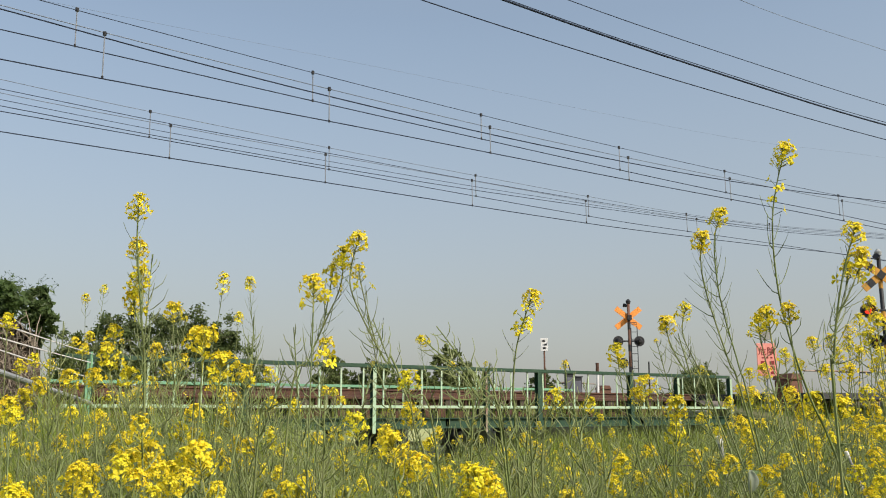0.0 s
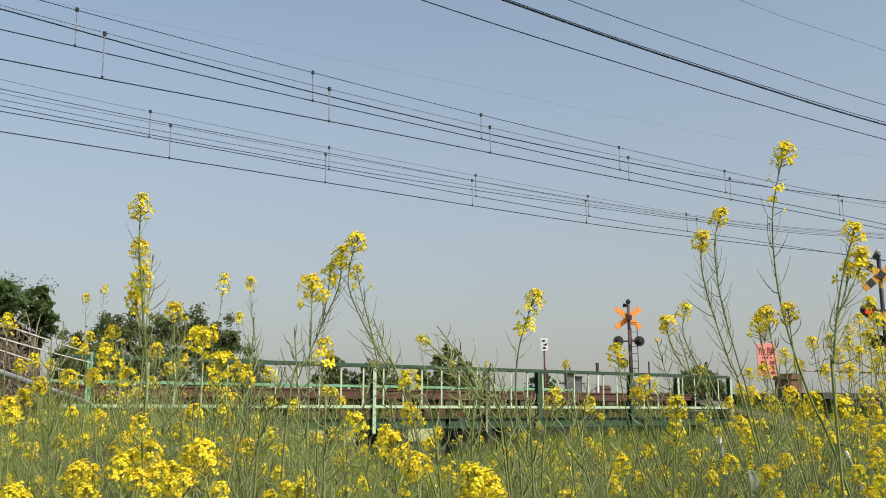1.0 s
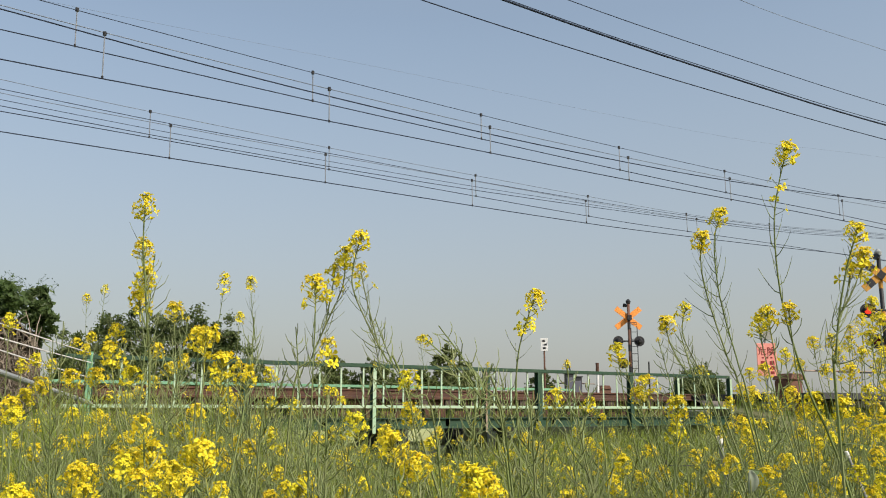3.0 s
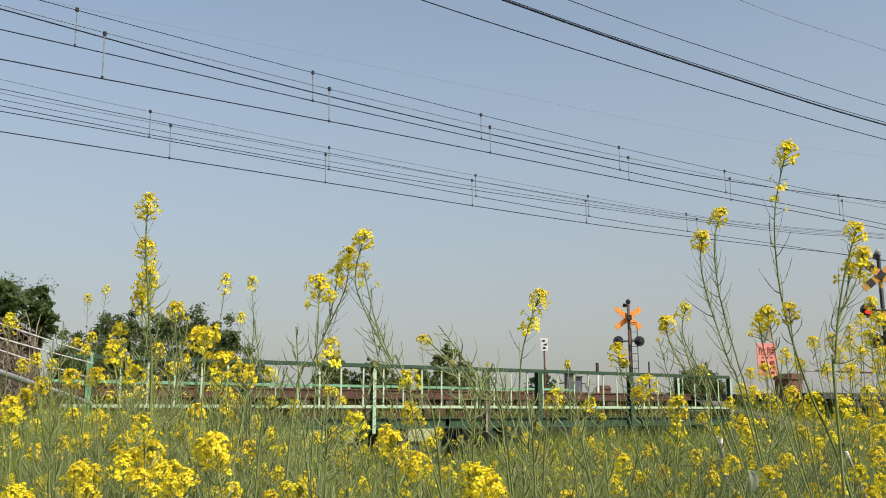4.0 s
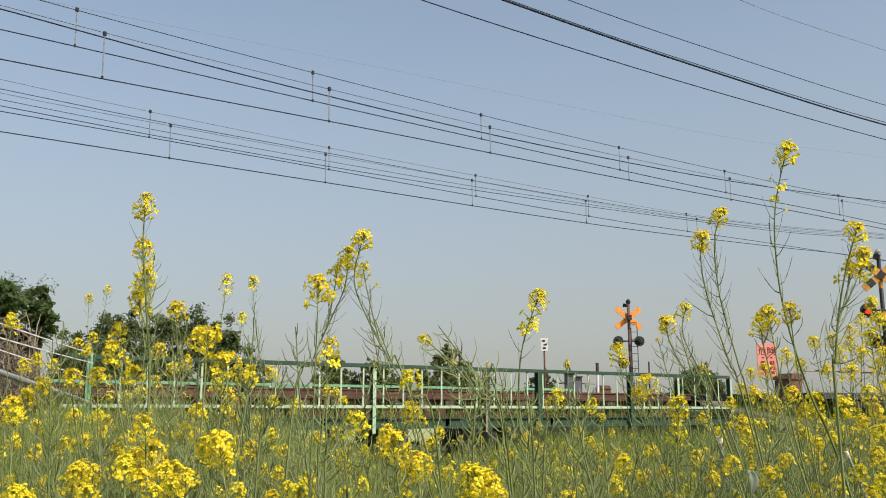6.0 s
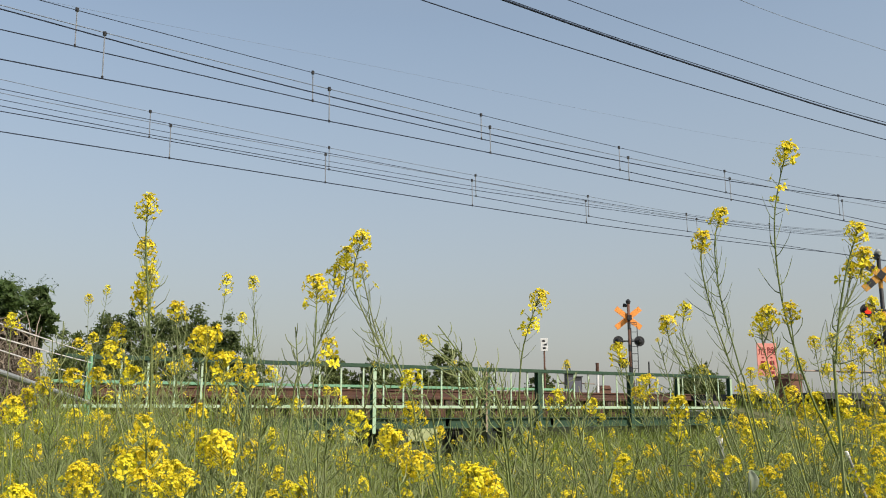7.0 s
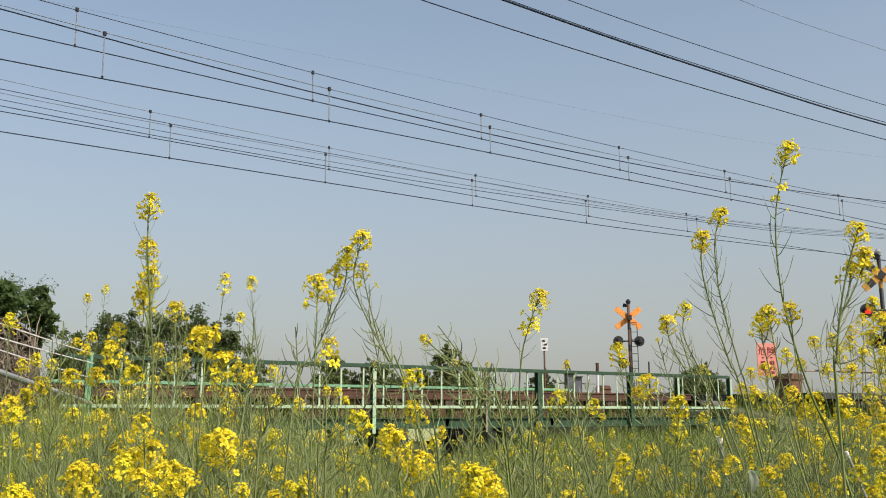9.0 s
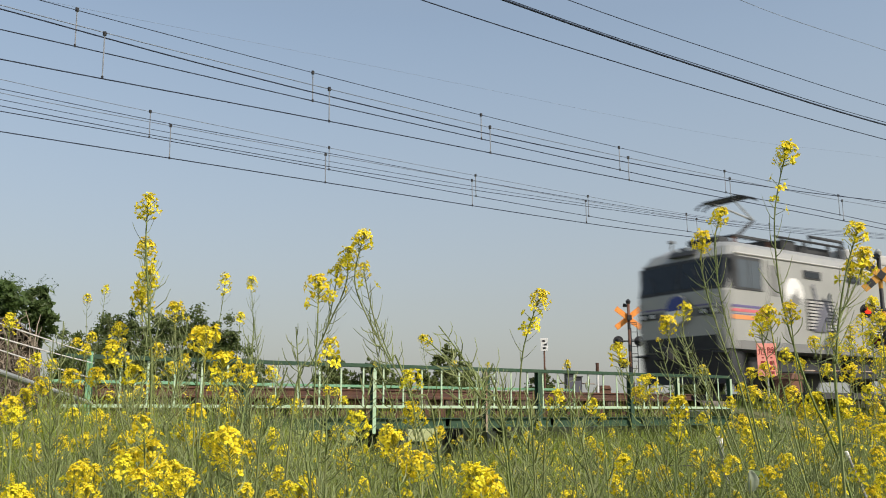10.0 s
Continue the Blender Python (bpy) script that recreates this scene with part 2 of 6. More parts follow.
# ---- tracks ----
def rail(y, x0, x1):
    s = Soup()
    prof = [(-0.07, 0), (0.07, 0), (0.07, 0.012), (0.012, 0.03), (0.012, 0.11), (0.034, 0.12), (0.034, 0.15), (-0.034, 0.15), (-0.034, 0.12), (-0.012, 0.11), (-0.012, 0.03), (-0.07, 0.012)]
    s.prism(prof, x0, x1, lambda u, w, q: V((q, y + u, 1.30 + w)))
    return s


def track(y):
    t = thing("railway_track", pose(0, 0, 0), "rusty-sided steel rails on dark wooden sleepers", "railway track", "railway tracks")
    for dy in (-0.53, 0.53):
        part("rail", rail(y + dy, -30, 200), "rust", t, "rusty steel rail")
    sleeper = Soup().box(-0.1, 0.1, -1.0, 1.0, 0, 0.16).mesh("sleeper", "wood", fix=True)
    for i in range(70):
        part("sleeper", sleeper, None, t, at=pose(-9 + i * 0.6, y, 1.14))


track(15.0)
track(19.0)


# ---- bridge ----
def bridge():
    b = thing("railway_bridge", pose(0, 0, 0), "short steel girder railway bridge, rusty brown with green edge beam", "bridge")
    for y in (14.1, 15.9, 18.1, 19.9):
        s = Soup().box(2.2, 16.0, y - 0.012, y + 0.012, 1.12, 1.28).box(2.2, 16.0, y - 0.13, y + 0.13, 1.265, 1.30).box(2.2, 16.0, y - 0.15, y + 0.15, 1.09, 1.12)
        for i in range(25):
            s.box(2.6 + i * 0.525, 2.62 + i * 0.525, y - 0.12, y + 0.12, 1.12, 1.265)
        part("girder", s, "rust", b, "rusty riveted plate girder")
        # lower half coloured black to put in the shade under the deck
        part("lower_girder", Soup().box(2.2, 16.0, y - 0.01, y + 0.01, 0.86, 1.09).box(2.2, 16.0, y - 0.13, y + 0.13, 0.83, 0.86), "black", b, "lower girder, coloured black for the shade under the deck")
    for i in range(13):
        part("cross_bracing", Soup().box(2.65 + i * 1.05, 2.75 + i * 1.05, 14.1, 19.9, 0.95, 1.07), "black", b)
    for y0 in (12.45, 20.6):
        part("edge_beam", Soup().box(2.2, 16.0, y0, y0 + 0.014, 0.78, 0.93).box(2.2, 16.0, y0 - 0.05, y0 + 0.08, 0.925, 0.94).box(2.2, 16.0, y0 - 0.05, y0 + 0.08, 0.77, 0.785), "dark_green", b, "dark green steel edge beam")
        for i in range(12):
            part("bracket", Soup().box(2.7 + i * 1.15, 2.78 + i * 1.15, min(y0, y0 + 1.5), max(y0, y0 + 1.5) if y0 < 15 else y0 + 0.02, 0.80, 0.92) if y0 < 15 else Soup().box(2.7 + i * 1.15, 2.78 + i * 1.15, 20.0, y0, 0.80, 0.92), "black", b)
    for i in range(44):
        x, w = 2.5 + i * 0.305 + uni(-0.06, 0.06), uni(0.05, 0.13)
        part("gusset", Soup().box(x - w, x + w, 13.62, 13.66, uni(0.90, 0.99), uni(1.03, 1.09)), "rust", b, "rusty gusset plate")
    part("walkway", Soup().box(2.2, 16.0, 12.52, 13.6, 0.80, 0.83), "black", b, "dark steel walkway plate", bevel=0.004)
    for x in (8.15, 11.0):
        for y in (14.1, 15.9, 18.1, 19.9):
            part("bearing", Soup().box(x - 0.16, x + 0.16, y - 0.2, y + 0.2, 0.66, 0.83), "under", b, bevel=0.01)
            part("pier", Soup().box(x - 0.13, x + 0.13, y - 0.16, y + 0.16, -0.1, 0.66), "under", b, "dark steel pier column", bevel=0.02)


bridge()


def fence(y, top, low, foot, light, x0, posts, step, top_mat, label):
    f = thing("bridge_railing", pose(0, y, 0), label, "railing", "bridge railings")
    x1 = posts[-1]
    part("top_rail", Soup().box(x0, x1, -0.035, 0.035, top - 0.06, top), top_mat, f, "", bevel=0.006)
    part("lower_rail", Soup().box(x0, x1, -0.02, 0.02, low - 0.035, low + 0.01), "pale_green", f, "", bevel=0.004)
    for x, paint in zip(posts, light):
        hw = 0.028 if paint == "pale_green" else 0.045
        s = Soup().box(x - hw, x + hw, -0.05, -0.038, foot, top - 0.06).box(x - 0.006, x + 0.006, -0.038, 0.04, foot, top - 0.06).box(x - hw, x + hw, 0.04, 0.05, foot, top - 0.06)
        q = part("post", s, "dark_green", f, "dark green steel post")
        if paint != "dark_green":
            # added pale strip paints in the flange that catches light; one is worn
            part("edge_plate", Soup().box(x - (0.036 if paint == "pale_green" else 0.052), x + (0.026 if paint == "pale_green" else -0.012), -0.058, -0.052, foot - 0.02, top - 0.07), paint, q, "pale, partly worn strip painting in the post's lit edge", bevel=0.002)
    slat = Soup().box(-0.014, 0.014, -0.006, 0.006, low, top - 0.06).mesh("baluster", "pale_green", fix=True)
    x = x0 + step
    while x < x1 - 0.05:
        if min(abs(x - p) for p in posts) > 0.1:
            part("baluster", slat, None, f, at=pose(x + uni(-0.01, 0.01), 0, 0, 0, uni(-0.4, 0.4), 0))
        x += step
    return f


fence(12.4, 1.79, 1.13, 0.72, ["mid_green", "dark_green", "pale_green", "worn", "dark_green", "dark_green", "pale_green", "pale_green"], 2.4, [2.73, 4.9, 7.03, 9.26, 10.43, 12.75, 14.07, 15.7], 0.37, "dark_green",
      "weathered green steel railing with pale balusters along the bridge")
far = thing("bridge_railing", pose(0, 21.4, 0), "pale green steel railing on the far side of the bridge", "railing", "bridge railings")
part("top_rail", Soup().box(2.2, 19.4, -0.03, 0.03, 1.68, 1.75), "mid_green", far, "", bevel=0.006)
part("lower_rail", Soup().box(2.2, 19.4, -0.02, 0.02, 1.2, 1.24), "mid_green", far, "", bevel=0.004)
for i in range(16):
    part("post", Soup().box(2.3 + i * 1.13, 2.37 + i * 1.13, -0.03, 0.03, 0.8, 1.69), "pale_green", far)


# ---- overhead line ----
def wire(name, y, points, r, mat, label, y1=None, sub=8):
    """A wire hung through places (x, z), smoothly sagging between."""
    n = len(points)
    y1 = y if y1 is None else y1
    out = []
    for i in range(n - 1):
        p = [points[max(i - 1, 0)], points[i], points[i + 1], points[min(i + 2, n - 1)]]
        d = p[2][0] - p[1][0]
        m0 = (p[2][1] - p[0][1]) / (p[2][0] - p[0][0])
        m1 = (p[3][1] - p[1][1]) / (p[3][0] - p[1][0])
        for k in range(sub if i < n - 2 else sub + 1):
            t = k / sub
            h = (2 * t**3 - 3 * t * t + 1) * p[1][1] + (t**3 - 2 * t * t + t) * d * m0 + (3 * t * t - 2 * t**3) * p[2][1] + (t**3 - t * t) * d * m1
            x = p[1][0] + d * t
            out.append((x, y + (y1 - y) * (x - points[0][0]) / (points[-1][0] - points[0][0]), h))
    w = part(name, Soup().tube(out, r, n=6), mat, fix=False, smooth=True)
    return tagged(w, label, "overhead wire", "overhead wires")


def droppers(y, spots):
    for x, z0, z1 in spots:
        d = thing("wire_dropper", pose(x, y, z0), "zinc hanger bar between contact and carrier wire", "hanger", "overhead line hangers")
        part("bar", Soup().tube([(0, 0, 0), (-0.01, 0, z1 - z0)], 0.011, n=6), "dropper", d, "grey zinc bar")
        part("clamp", Soup().tube([(-0.01, 0, z1 - z0 - 0.03), (-0.01, 0, z1 - z0 + 0.035)], 0.032, n=8), "black", d, "black clip")
        part("clamp", Soup().tube([(0, 0, -0.02), (0, 0, 0.03)], 0.02, n=8), "black", d, "black clip")


NEAR = "taut dark copper wire above the near track"
FAR = "taut dark copper wire above the far track"
wire("contact_wire", 15.0, [(-20, 6.56), (1.6, 6.565), (7.4, 6.625), (15.6, 6.655), (24.7, 6.73), (60, 6.7)], 0.0105, "wire", NEAR)
wire("messenger_wire", 15.0, [(-20, 8.6), (1.5, 7.47), (7.42, 7.285), (13, 7.215), (19.5, 7.265), (24.80, 7.360), (60, 8.6)], 0.008, "wire_pale", NEAR)
droppers(15.0, [(3.17, 6.59, 7.38), (7.43, 6.625, 7.285), (11.38, 6.64, 7.225), (15.66, 6.655, 7.225), (19.53, 6.675, 7.265), (24.80, 6.751, 7.360)])
wire("contact_wire", 15.6, [(-20, 7.5), (1.63, 7.30), (7.36, 7.207), (15.96, 7.10), (20.1, 7.083), (25.5, 7.13), (60, 7.0)], 0.010, "wire", NEAR)
wire("messenger_wire", 15.6, [(-20, 8.9), (2.17, 7.975), (7.34, 7.804), (11.58, 7.72), (16, 7.69), (20.1, 7.70), (25.6, 7.76), (60, 8.9)], 0.0068, "wire", NEAR)
droppers(15.6, [(2.81, 7.292, 7.96), (7.35, 7.207, 7.804), (11.58, 7.154, 7.72), (15.97, 7.10, 7.69), (20.1, 7.083, 7.70), (25.6, 7.13, 7.75)])
wire("feeder_wire", 15.3, [(-20, 8.6), (1.6, 7.529), (4.36, 7.373), (7.79, 7.251), (12.13, 7.186), (17.12, 7.241), (19.39, 7.307), (22.69, 7.454), (25.11, 7.606), (27.7, 7.781), (60, 9.6)], 0.012, "wire", NEAR)
wire("earth_wire", 15.0, [(-20, 6.9), (2.5, 7.73), (8.13, 7.97), (19.8, 8.46), (27.5, 9.15), (60, 11)], 0.002, "wire_pale", "thin pale wire high above the tracks")
wire("contact_wire", 19.0, [(-20, 6.53), (2.2, 6.535), (9.3, 6.54), (18, 6.553), (22.7, 6.649), (27.9, 6.81), (31, 6.92), (60, 7.3)], 0.0115, "wire", FAR)
wire("messenger_wire", 19.0, [(-20, 8.3), (2.12, 7.334), (5.54, 7.278), (9.35, 7.245), (13.78, 7.241), (17.97, 7.231), (22.91, 7.28), (28.01, 7.505), (34.16, 7.958), (60, 9.2)], 0.0075, "wire_pale", FAR)
droppers(19.0, [(5.54, 6.535, 7.278), (9.35, 6.54, 7.245), (13.78, 6.54, 7.241), (17.97, 6.57, 7.231), (22.91, 6.652, 7.280)])
wire("contact_wire", 19.6, [(-20, 7.3), (2.2, 7.14), (9.7, 7.065), (14.3, 7.0), (20.0, 6.955), (23.0, 6.993), (27.6, 7.06), (60, 7.3)], 0.0095, "wire", FAR)
wire("messenger_wire", 19.6, [(-20, 8.9), (2.17, 7.823), (5.24, 7.721), (9.74, 7.634), (14.34, 7.602), (18.64, 7.584), (23.13, 7.591), (28.91, 7.818), (35.26, 8.273), (60, 9.4)], 0.007, "wire_pale", FAR)
droppers(19.6, [(5.24, 7.124, 7.721), (9.74, 7.065, 7.634), (14.34, 7.01, 7.602), (18.64, 6.96, 7.584), (23.13, 6.994, 7.591), (27.62, 7.06, 7.774)])
wire("feeder_wire", 19.3, [(-20, 7.7), (2.18, 7.16), (5.61, 7.081), (9.87, 7.051), (14.63, 7.087), (21.49, 7.255), (28.44, 7.5), (34.68, 7.948), (60, 9.3)], 0.0085, "wire", FAR)
wire("feeder_wire", 19.3, [(-20, 7.9), (2.17, 7.291), (5.6, 7.212), (9.87, 7.182), (14.63, 7.185), (21.49, 7.312), (28.45, 7.564), (34.69, 7.995), (60, 9.3)], 0.006, "wire", FAR)
wire("feeder_wire", 19.35, [(-20, 8.1), (2.16, 7.533), (5.6, 7.439), (9.89, 7.404), (14.67, 7.365), (21.55, 7.423), (28.53, 7.689), (34.8, 8.133), (60, 9.3)], 0.0075, "wire", FAR)
SIDE = "dark power cable slung along the railway"
wire("power_cable", 11.5, [(-20, 8.6), (7.37, 7.72), (11.9, 7.655), (16.0, 7.67), (21.2, 7.75), (60, 9.0)], 0.010, "wire", SIDE)
wire("power_cable", 11.5, [(-20, 9.2), (9.03, 8.19), (13.55, 8.10), (21.2, 8.14), (60, 9.5)], 0.019, "wire", "thick black power cable slung along the railway")
wire("power_cable", 11.48, [(-20, 9.3), (9.03, 8.215), (13.55, 8.135), (21.2, 8.20), (60, 9.7)], 0.008, "wire", SIDE)
wire("power_cable", 11.5, [(-20, 9.6), (10.6, 8.61), (16, 8.60), (21.3, 8.68), (60, 9.9)], 0.008, "wire", SIDE)
wire("power_cable", 11.5, [(-20, 11), (15.7, 10.01), (21.6, 10.21), (60, 11.5)], 0.006, "wire_pale", SIDE)


# ---- level crossing ----
def crossing_signal(name, x, y, base, top, k, ladder, faces, board, turn, label, mir=1):
    """A crossing post with crossed boards, two lamp heads with hoods, a bell and a ladder."""
    s = thing(name, pose(x, y, base, 0, 0, turn), label, "crossing signal", "level crossing signals")
    h = top - base
    part("pole", Soup().tube([(0, 0, 0), (0, 0, h)], 0.055 * k, n=14), "black" if faces else "rustbox", s, "black post with yellow bands" if faces else "rusty brown post with dark bands", smooth=True)
    for i in range(8):
        if i % 2 == 0:
            part("band", Soup().tube([(0, 0, 0.35 + i * 0.42), (0, 0, 0.6 + i * 0.42)], 0.059 * k, n=14), "black" if board == "orange" else "amber", s)
    xz = h - 0.56 * k
    for a in (38, -38):
        arm = part("crossed_board", Soup().box(-0.62 * k, 0.62 * k, -0.012, 0.012, -0.105 * k, 0.105 * k), board, s, "orange crossed board", at=pose(0, -0.075 * k - (0.013 if a > 0 else -0.013), xz, 0, a, 0), bevel=0.004)
        if faces:
            for q in (-0.36, 0.0, 0.36):
                part("stripe", Soup().box(q * k - 0.1 * k, q * k + 0.1 * k, -0.016, 0.0, -0.106 * k, 0.106 * k), "black", arm, "black bar")
    part("bell", Soup().tube([(0, 0, h), (0, 0, h + 0.1 * k)], 0.085 * k, 0.1 * k, 12).tube([(0, 0, h + 0.1 * k), (0, 0, h + 0.18 * k)], 0.1 * k, 0.03 * k, 12), "galv" if faces else "black", s, "warning bell")
    part("horn", Soup().tube([(-0.02, -0.05, h - 0.1), (-0.14 * k * mir, -0.16, h - 0.04)], 0.03, 0.085, 10), "black", s, "black horn")
    part("junction_box", Soup().box(-0.08 * k, 0.08 * k, 0.05, 0.16, xz - 0.1, xz + 0.1), "black", s, bevel=0.01)
    lz = xz - 0.9
    part("cross_arm", Soup().tube([(-0.43 * k * mir, -0.03, lz), (0.40 * k * mir, -0.03, lz)], 0.03, n=8), "black", s)
    for lx, dz in ((-0.43 * k * mir, 0), (0.40 * k * mir, 0), (-0.26 * k * mir, -0.85 * k)):
        head = part("lamp_head", Soup().disc((lx, -0.02, lz + dz), (0, -1, 0), 0.2 * k, 0.05, 22).disc((lx, -0.05, lz + dz), (0, 1, 0), 0.13 * k, 0.2, 16, 0.06 * k), "black", s, "round black lamp backboard")
        part("lens", Soup().disc((lx, -0.071, lz + dz), (0, -1, 0), 0.10 * k, 0.015, 18, 0.085 * k), "lamp_red" if faces and lx < -0.35 * k else "lens", head, "red lens")
        hood = Soup()
        ring = [V((lx + 0.13 * k * math.cos(a), 0, lz + dz + 0.13 * k * math.sin(a))) for a in [math.pi * (-0.1 + 1.2 * i / 12) for i in range(13)]]
        hood.v = [tuple(p + V((0, -0.07, 0))) for p in ring] + [tuple(p + V((0, -0.30 * k, 0.02))) for p in ring]
        hood.f = [(i, i + 1, 14 + i, 13 + i) for i in range(12)]
        ho = part("hood", hood, "black", head, "black hood")
        so = ho.modifiers.new("thick", "SOLIDIFY")
        so.thickness = 0.008
    if ladder:
        ld = Soup()
        for dx in (0.06 * mir, 0.30 * mir):
            ld.tube([(dx, 0.05, 0.1), (dx, 0.05, h - 0.95)], 0.016, n=6)
        for i in range(11):
            ld.tube([(0.06 * mir, 0.05, 0.25 + i * 0.28), (0.30 * mir, 0.05, 0.25 + i * 0.28)], 0.013, n=6)
        ld.tube([(0, 0.05, h - 0.75), (0.28 * mir, 0.05, h - 0.75), (0.30 * mir, 0.05, h - 0.95)], 0.016, n=6)
        part("ladder", ld, "black", s, "thin steel ladder")
    part("base_plate", Soup().box(-0.2, 0.2, -0.2, 0.2, -0.2, 0.03), "concrete", s, bevel=0.01)
    return s


crossing_signal("crossing_signal", 25.25, 24.5, 1.3, 5.18, 1.0, True, False, "orange", 150, "crossing signal seen from behind, orange crossed boards, ladder, hooded lamps", -1)
crossing_signal("crossing_signal", 21.74, 12.3, 1.25, 4.97, 0.92, False, True, "amber", -38, "crossing signal with yellow and black crossed boards and red lamps")


def gate(x, y, z, length, turn):
    g = thing("crossing_gate", pose(x, y, z, 0, 0, turn), "lowered level crossing barrier with brown drive box", "barrier", "level crossing barriers")
    part("drive_box", Soup().box(-0.22, 0.22, -0.2, 0.2, 0, 0.66), "rustbox", g, "rusty brown drive box", bevel=0.03)
    part("hood", Soup().prism([(-0.24, 0.66), (0.24, 0.66), (0.15, 0.8), (-0.15, 0.8)], -0.24, 0.24, lambda u, w, q: V((u, q, w))), "rustbox", g, "", bevel=0.02)
    part("pole", Soup().tube([(0.2, -0.26, 0.86), (length, -0.26, 0.92)], 0.018, 0.014, 8), "worn", g, "thin weathered barrier pole")
    for i in range(4):
        a = 0.6 + i * (length - 0.7) / 4
        part("band", Soup().tube([(a, -0.26, 0.871), (a + 0.45, -0.26, 0.879)], 0.0205, 0.02, 8), "black", g, "black band")


gate(17.05, 11.9, 1.05, 4.2, 0)
gate(22.7, 23.4, 1.15, 1.5, 160)


def danger_sign():
    d = thing("danger_sign", pose(16.5, 12.0, 1.0, 0, 0, -34), "faded red warning board with dark lettering on a post", "sign")
    part("post", Soup().tube([(0, 0.03, 0), (0, 0.03, 1.95)], 0.025, n=10), "galv", d, "grey steel post")
    part("board", Soup().box(-0.21, 0.21, -0.012, 0.012, 0.79, 1.49), "pink", d, "faded pinkish red board", bevel=0.004)
    part("upper_plate", Soup().box(-0.13, 0.13, -0.01, 0.01, 1.57, 1.84), "concrete", d, "small white plate", bevel=0.004)
    cu = bpy.data.curves.new("lettering", "FONT")
    cu.body, cu.size, cu.extrude, cu.align_x = "危険", 0.19, 0.002, "CENTER"
    tx = new("lettering_source", cu)
    bpy.context.view_layer.update()
    me = bpy.data.meshes.new_from_object(tx.evaluated_get(bpy.context.evaluated_depsgraph_get()))
    bpy.data.objects.remove(tx)
    me.materials.clear()
    me.materials.append(M["ink"])
    part("lettering", me, None, d, "dark red lettering", at=pose(0, -0.016, 1.25, 90, 0, 0))
    for x, z, w, h in ((-0.09, 1.18, 0.05, 0.03), (0.0, 1.18, 0.05, 0.03), (0.09, 1.18, 0.05, 0.03), (0.10, 1.07, 0.10, 0.08), (-0.09, 1.07, 0.10, 0.08), (0.10, 0.96, 0.10, 0.08), (-0.09, 0.96, 0.10, 0.08), (0.10, 0.86, 0.08, 0.06)):
        part("lettering_bar", Soup().box(x - w / 2, x + w / 2, -0.017, -0.0125, z - h / 2, z + h / 2), "ink", d, "dark red bar of writing")


danger_sign()


def line_furniture():
    w = thing("whistle_post", pose(19.64, 23.0, 1.0, 0, 0, -36), "white trackside number board on a slim post", "trackside sign")
    part("post", Soup().tube([(0, 0, 0), (0, 0, 2.45)], 0.03, n=8), "rustbox", w, "brown steel post")
    part("board", Soup().box(-0.12, 0.12, -0.05, -0.035, 2.05, 2.48), "white", w, "white board", bevel=0.004)
    for z, x in ((2.38, -0.03), (2.26, 0.03), (2.14, 0.0)):
        part("writing_bar", Soup().box(x - 0.05, x + 0.05, -0.056, -0.051, z - 0.03, z + 0.03), "black", w, "black bar of writing")
    for x, y, h in ((20.75, 23.0, 1.0), (21.25, 23.2, 0.9)):
        b = thing("signal_cabinet", pose(x, y, 1.3, 0, 0, -30), "dark grey trackside equipment cabinet", "cabinet", "trackside cabinets")
        part("body", Soup().box(-0.16, 0.16, -0.14, 0.14, 0, h), "under", b, bevel=0.015)
        part("door", Soup().box(-0.13, 0.13, -0.155, -0.142, 0.1, h - 0.12), "blue_grey", b, "", bevel=0.005)
        part("lid", Soup().box(-0.19, 0.19, -0.17, 0.17, h, h + 0.04), "black", b, "", bevel=0.01)
    p = thing("marker_post", pose(22.06, 23.0, 1.2), "dark post with a red and white cap", "post")
    part("pole", Soup().tube([(0, 0, 0), (0, 0, 1.2)], 0.05, n=10), "white", p)
    part("cap", Soup().tube([(0, 0, 1.2), (0, 0, 1.52)], 0.058, n=10), "rust", p)
    q = thing("raised_barrier_pole", pose(21.3, 23.3, 1.9, 0, -24, 0), "slim dark barrier pole leaning upwards", "barrier pole")
    part("pole", Soup().tube([(0, 0, 0), (0, 0, 1.0)], 0.03, 0.02, 8), "black", q)
    r = thing("timber_post", pose(23.7, 23.0, 1.1), "pale weathered timber post", "post")
    part("pole", Soup().box(-0.1, 0.1, -0.1, 0.1, 0, 1.05), "wood", r, bevel=0.02)
    part("cap", Soup().box(-0.11, 0.11, -0.11, 0.11, 1.05, 1.08), "concrete", r)
    t = thing("marker_post", pose(26.8, 25.0, 1.0), "slim dark steel marker post", "post")
    part("pole", Soup().tube([(0, 0, 0), (0, 0, 2.0)], 0.03, n=8), "black", t)


line_furniture()


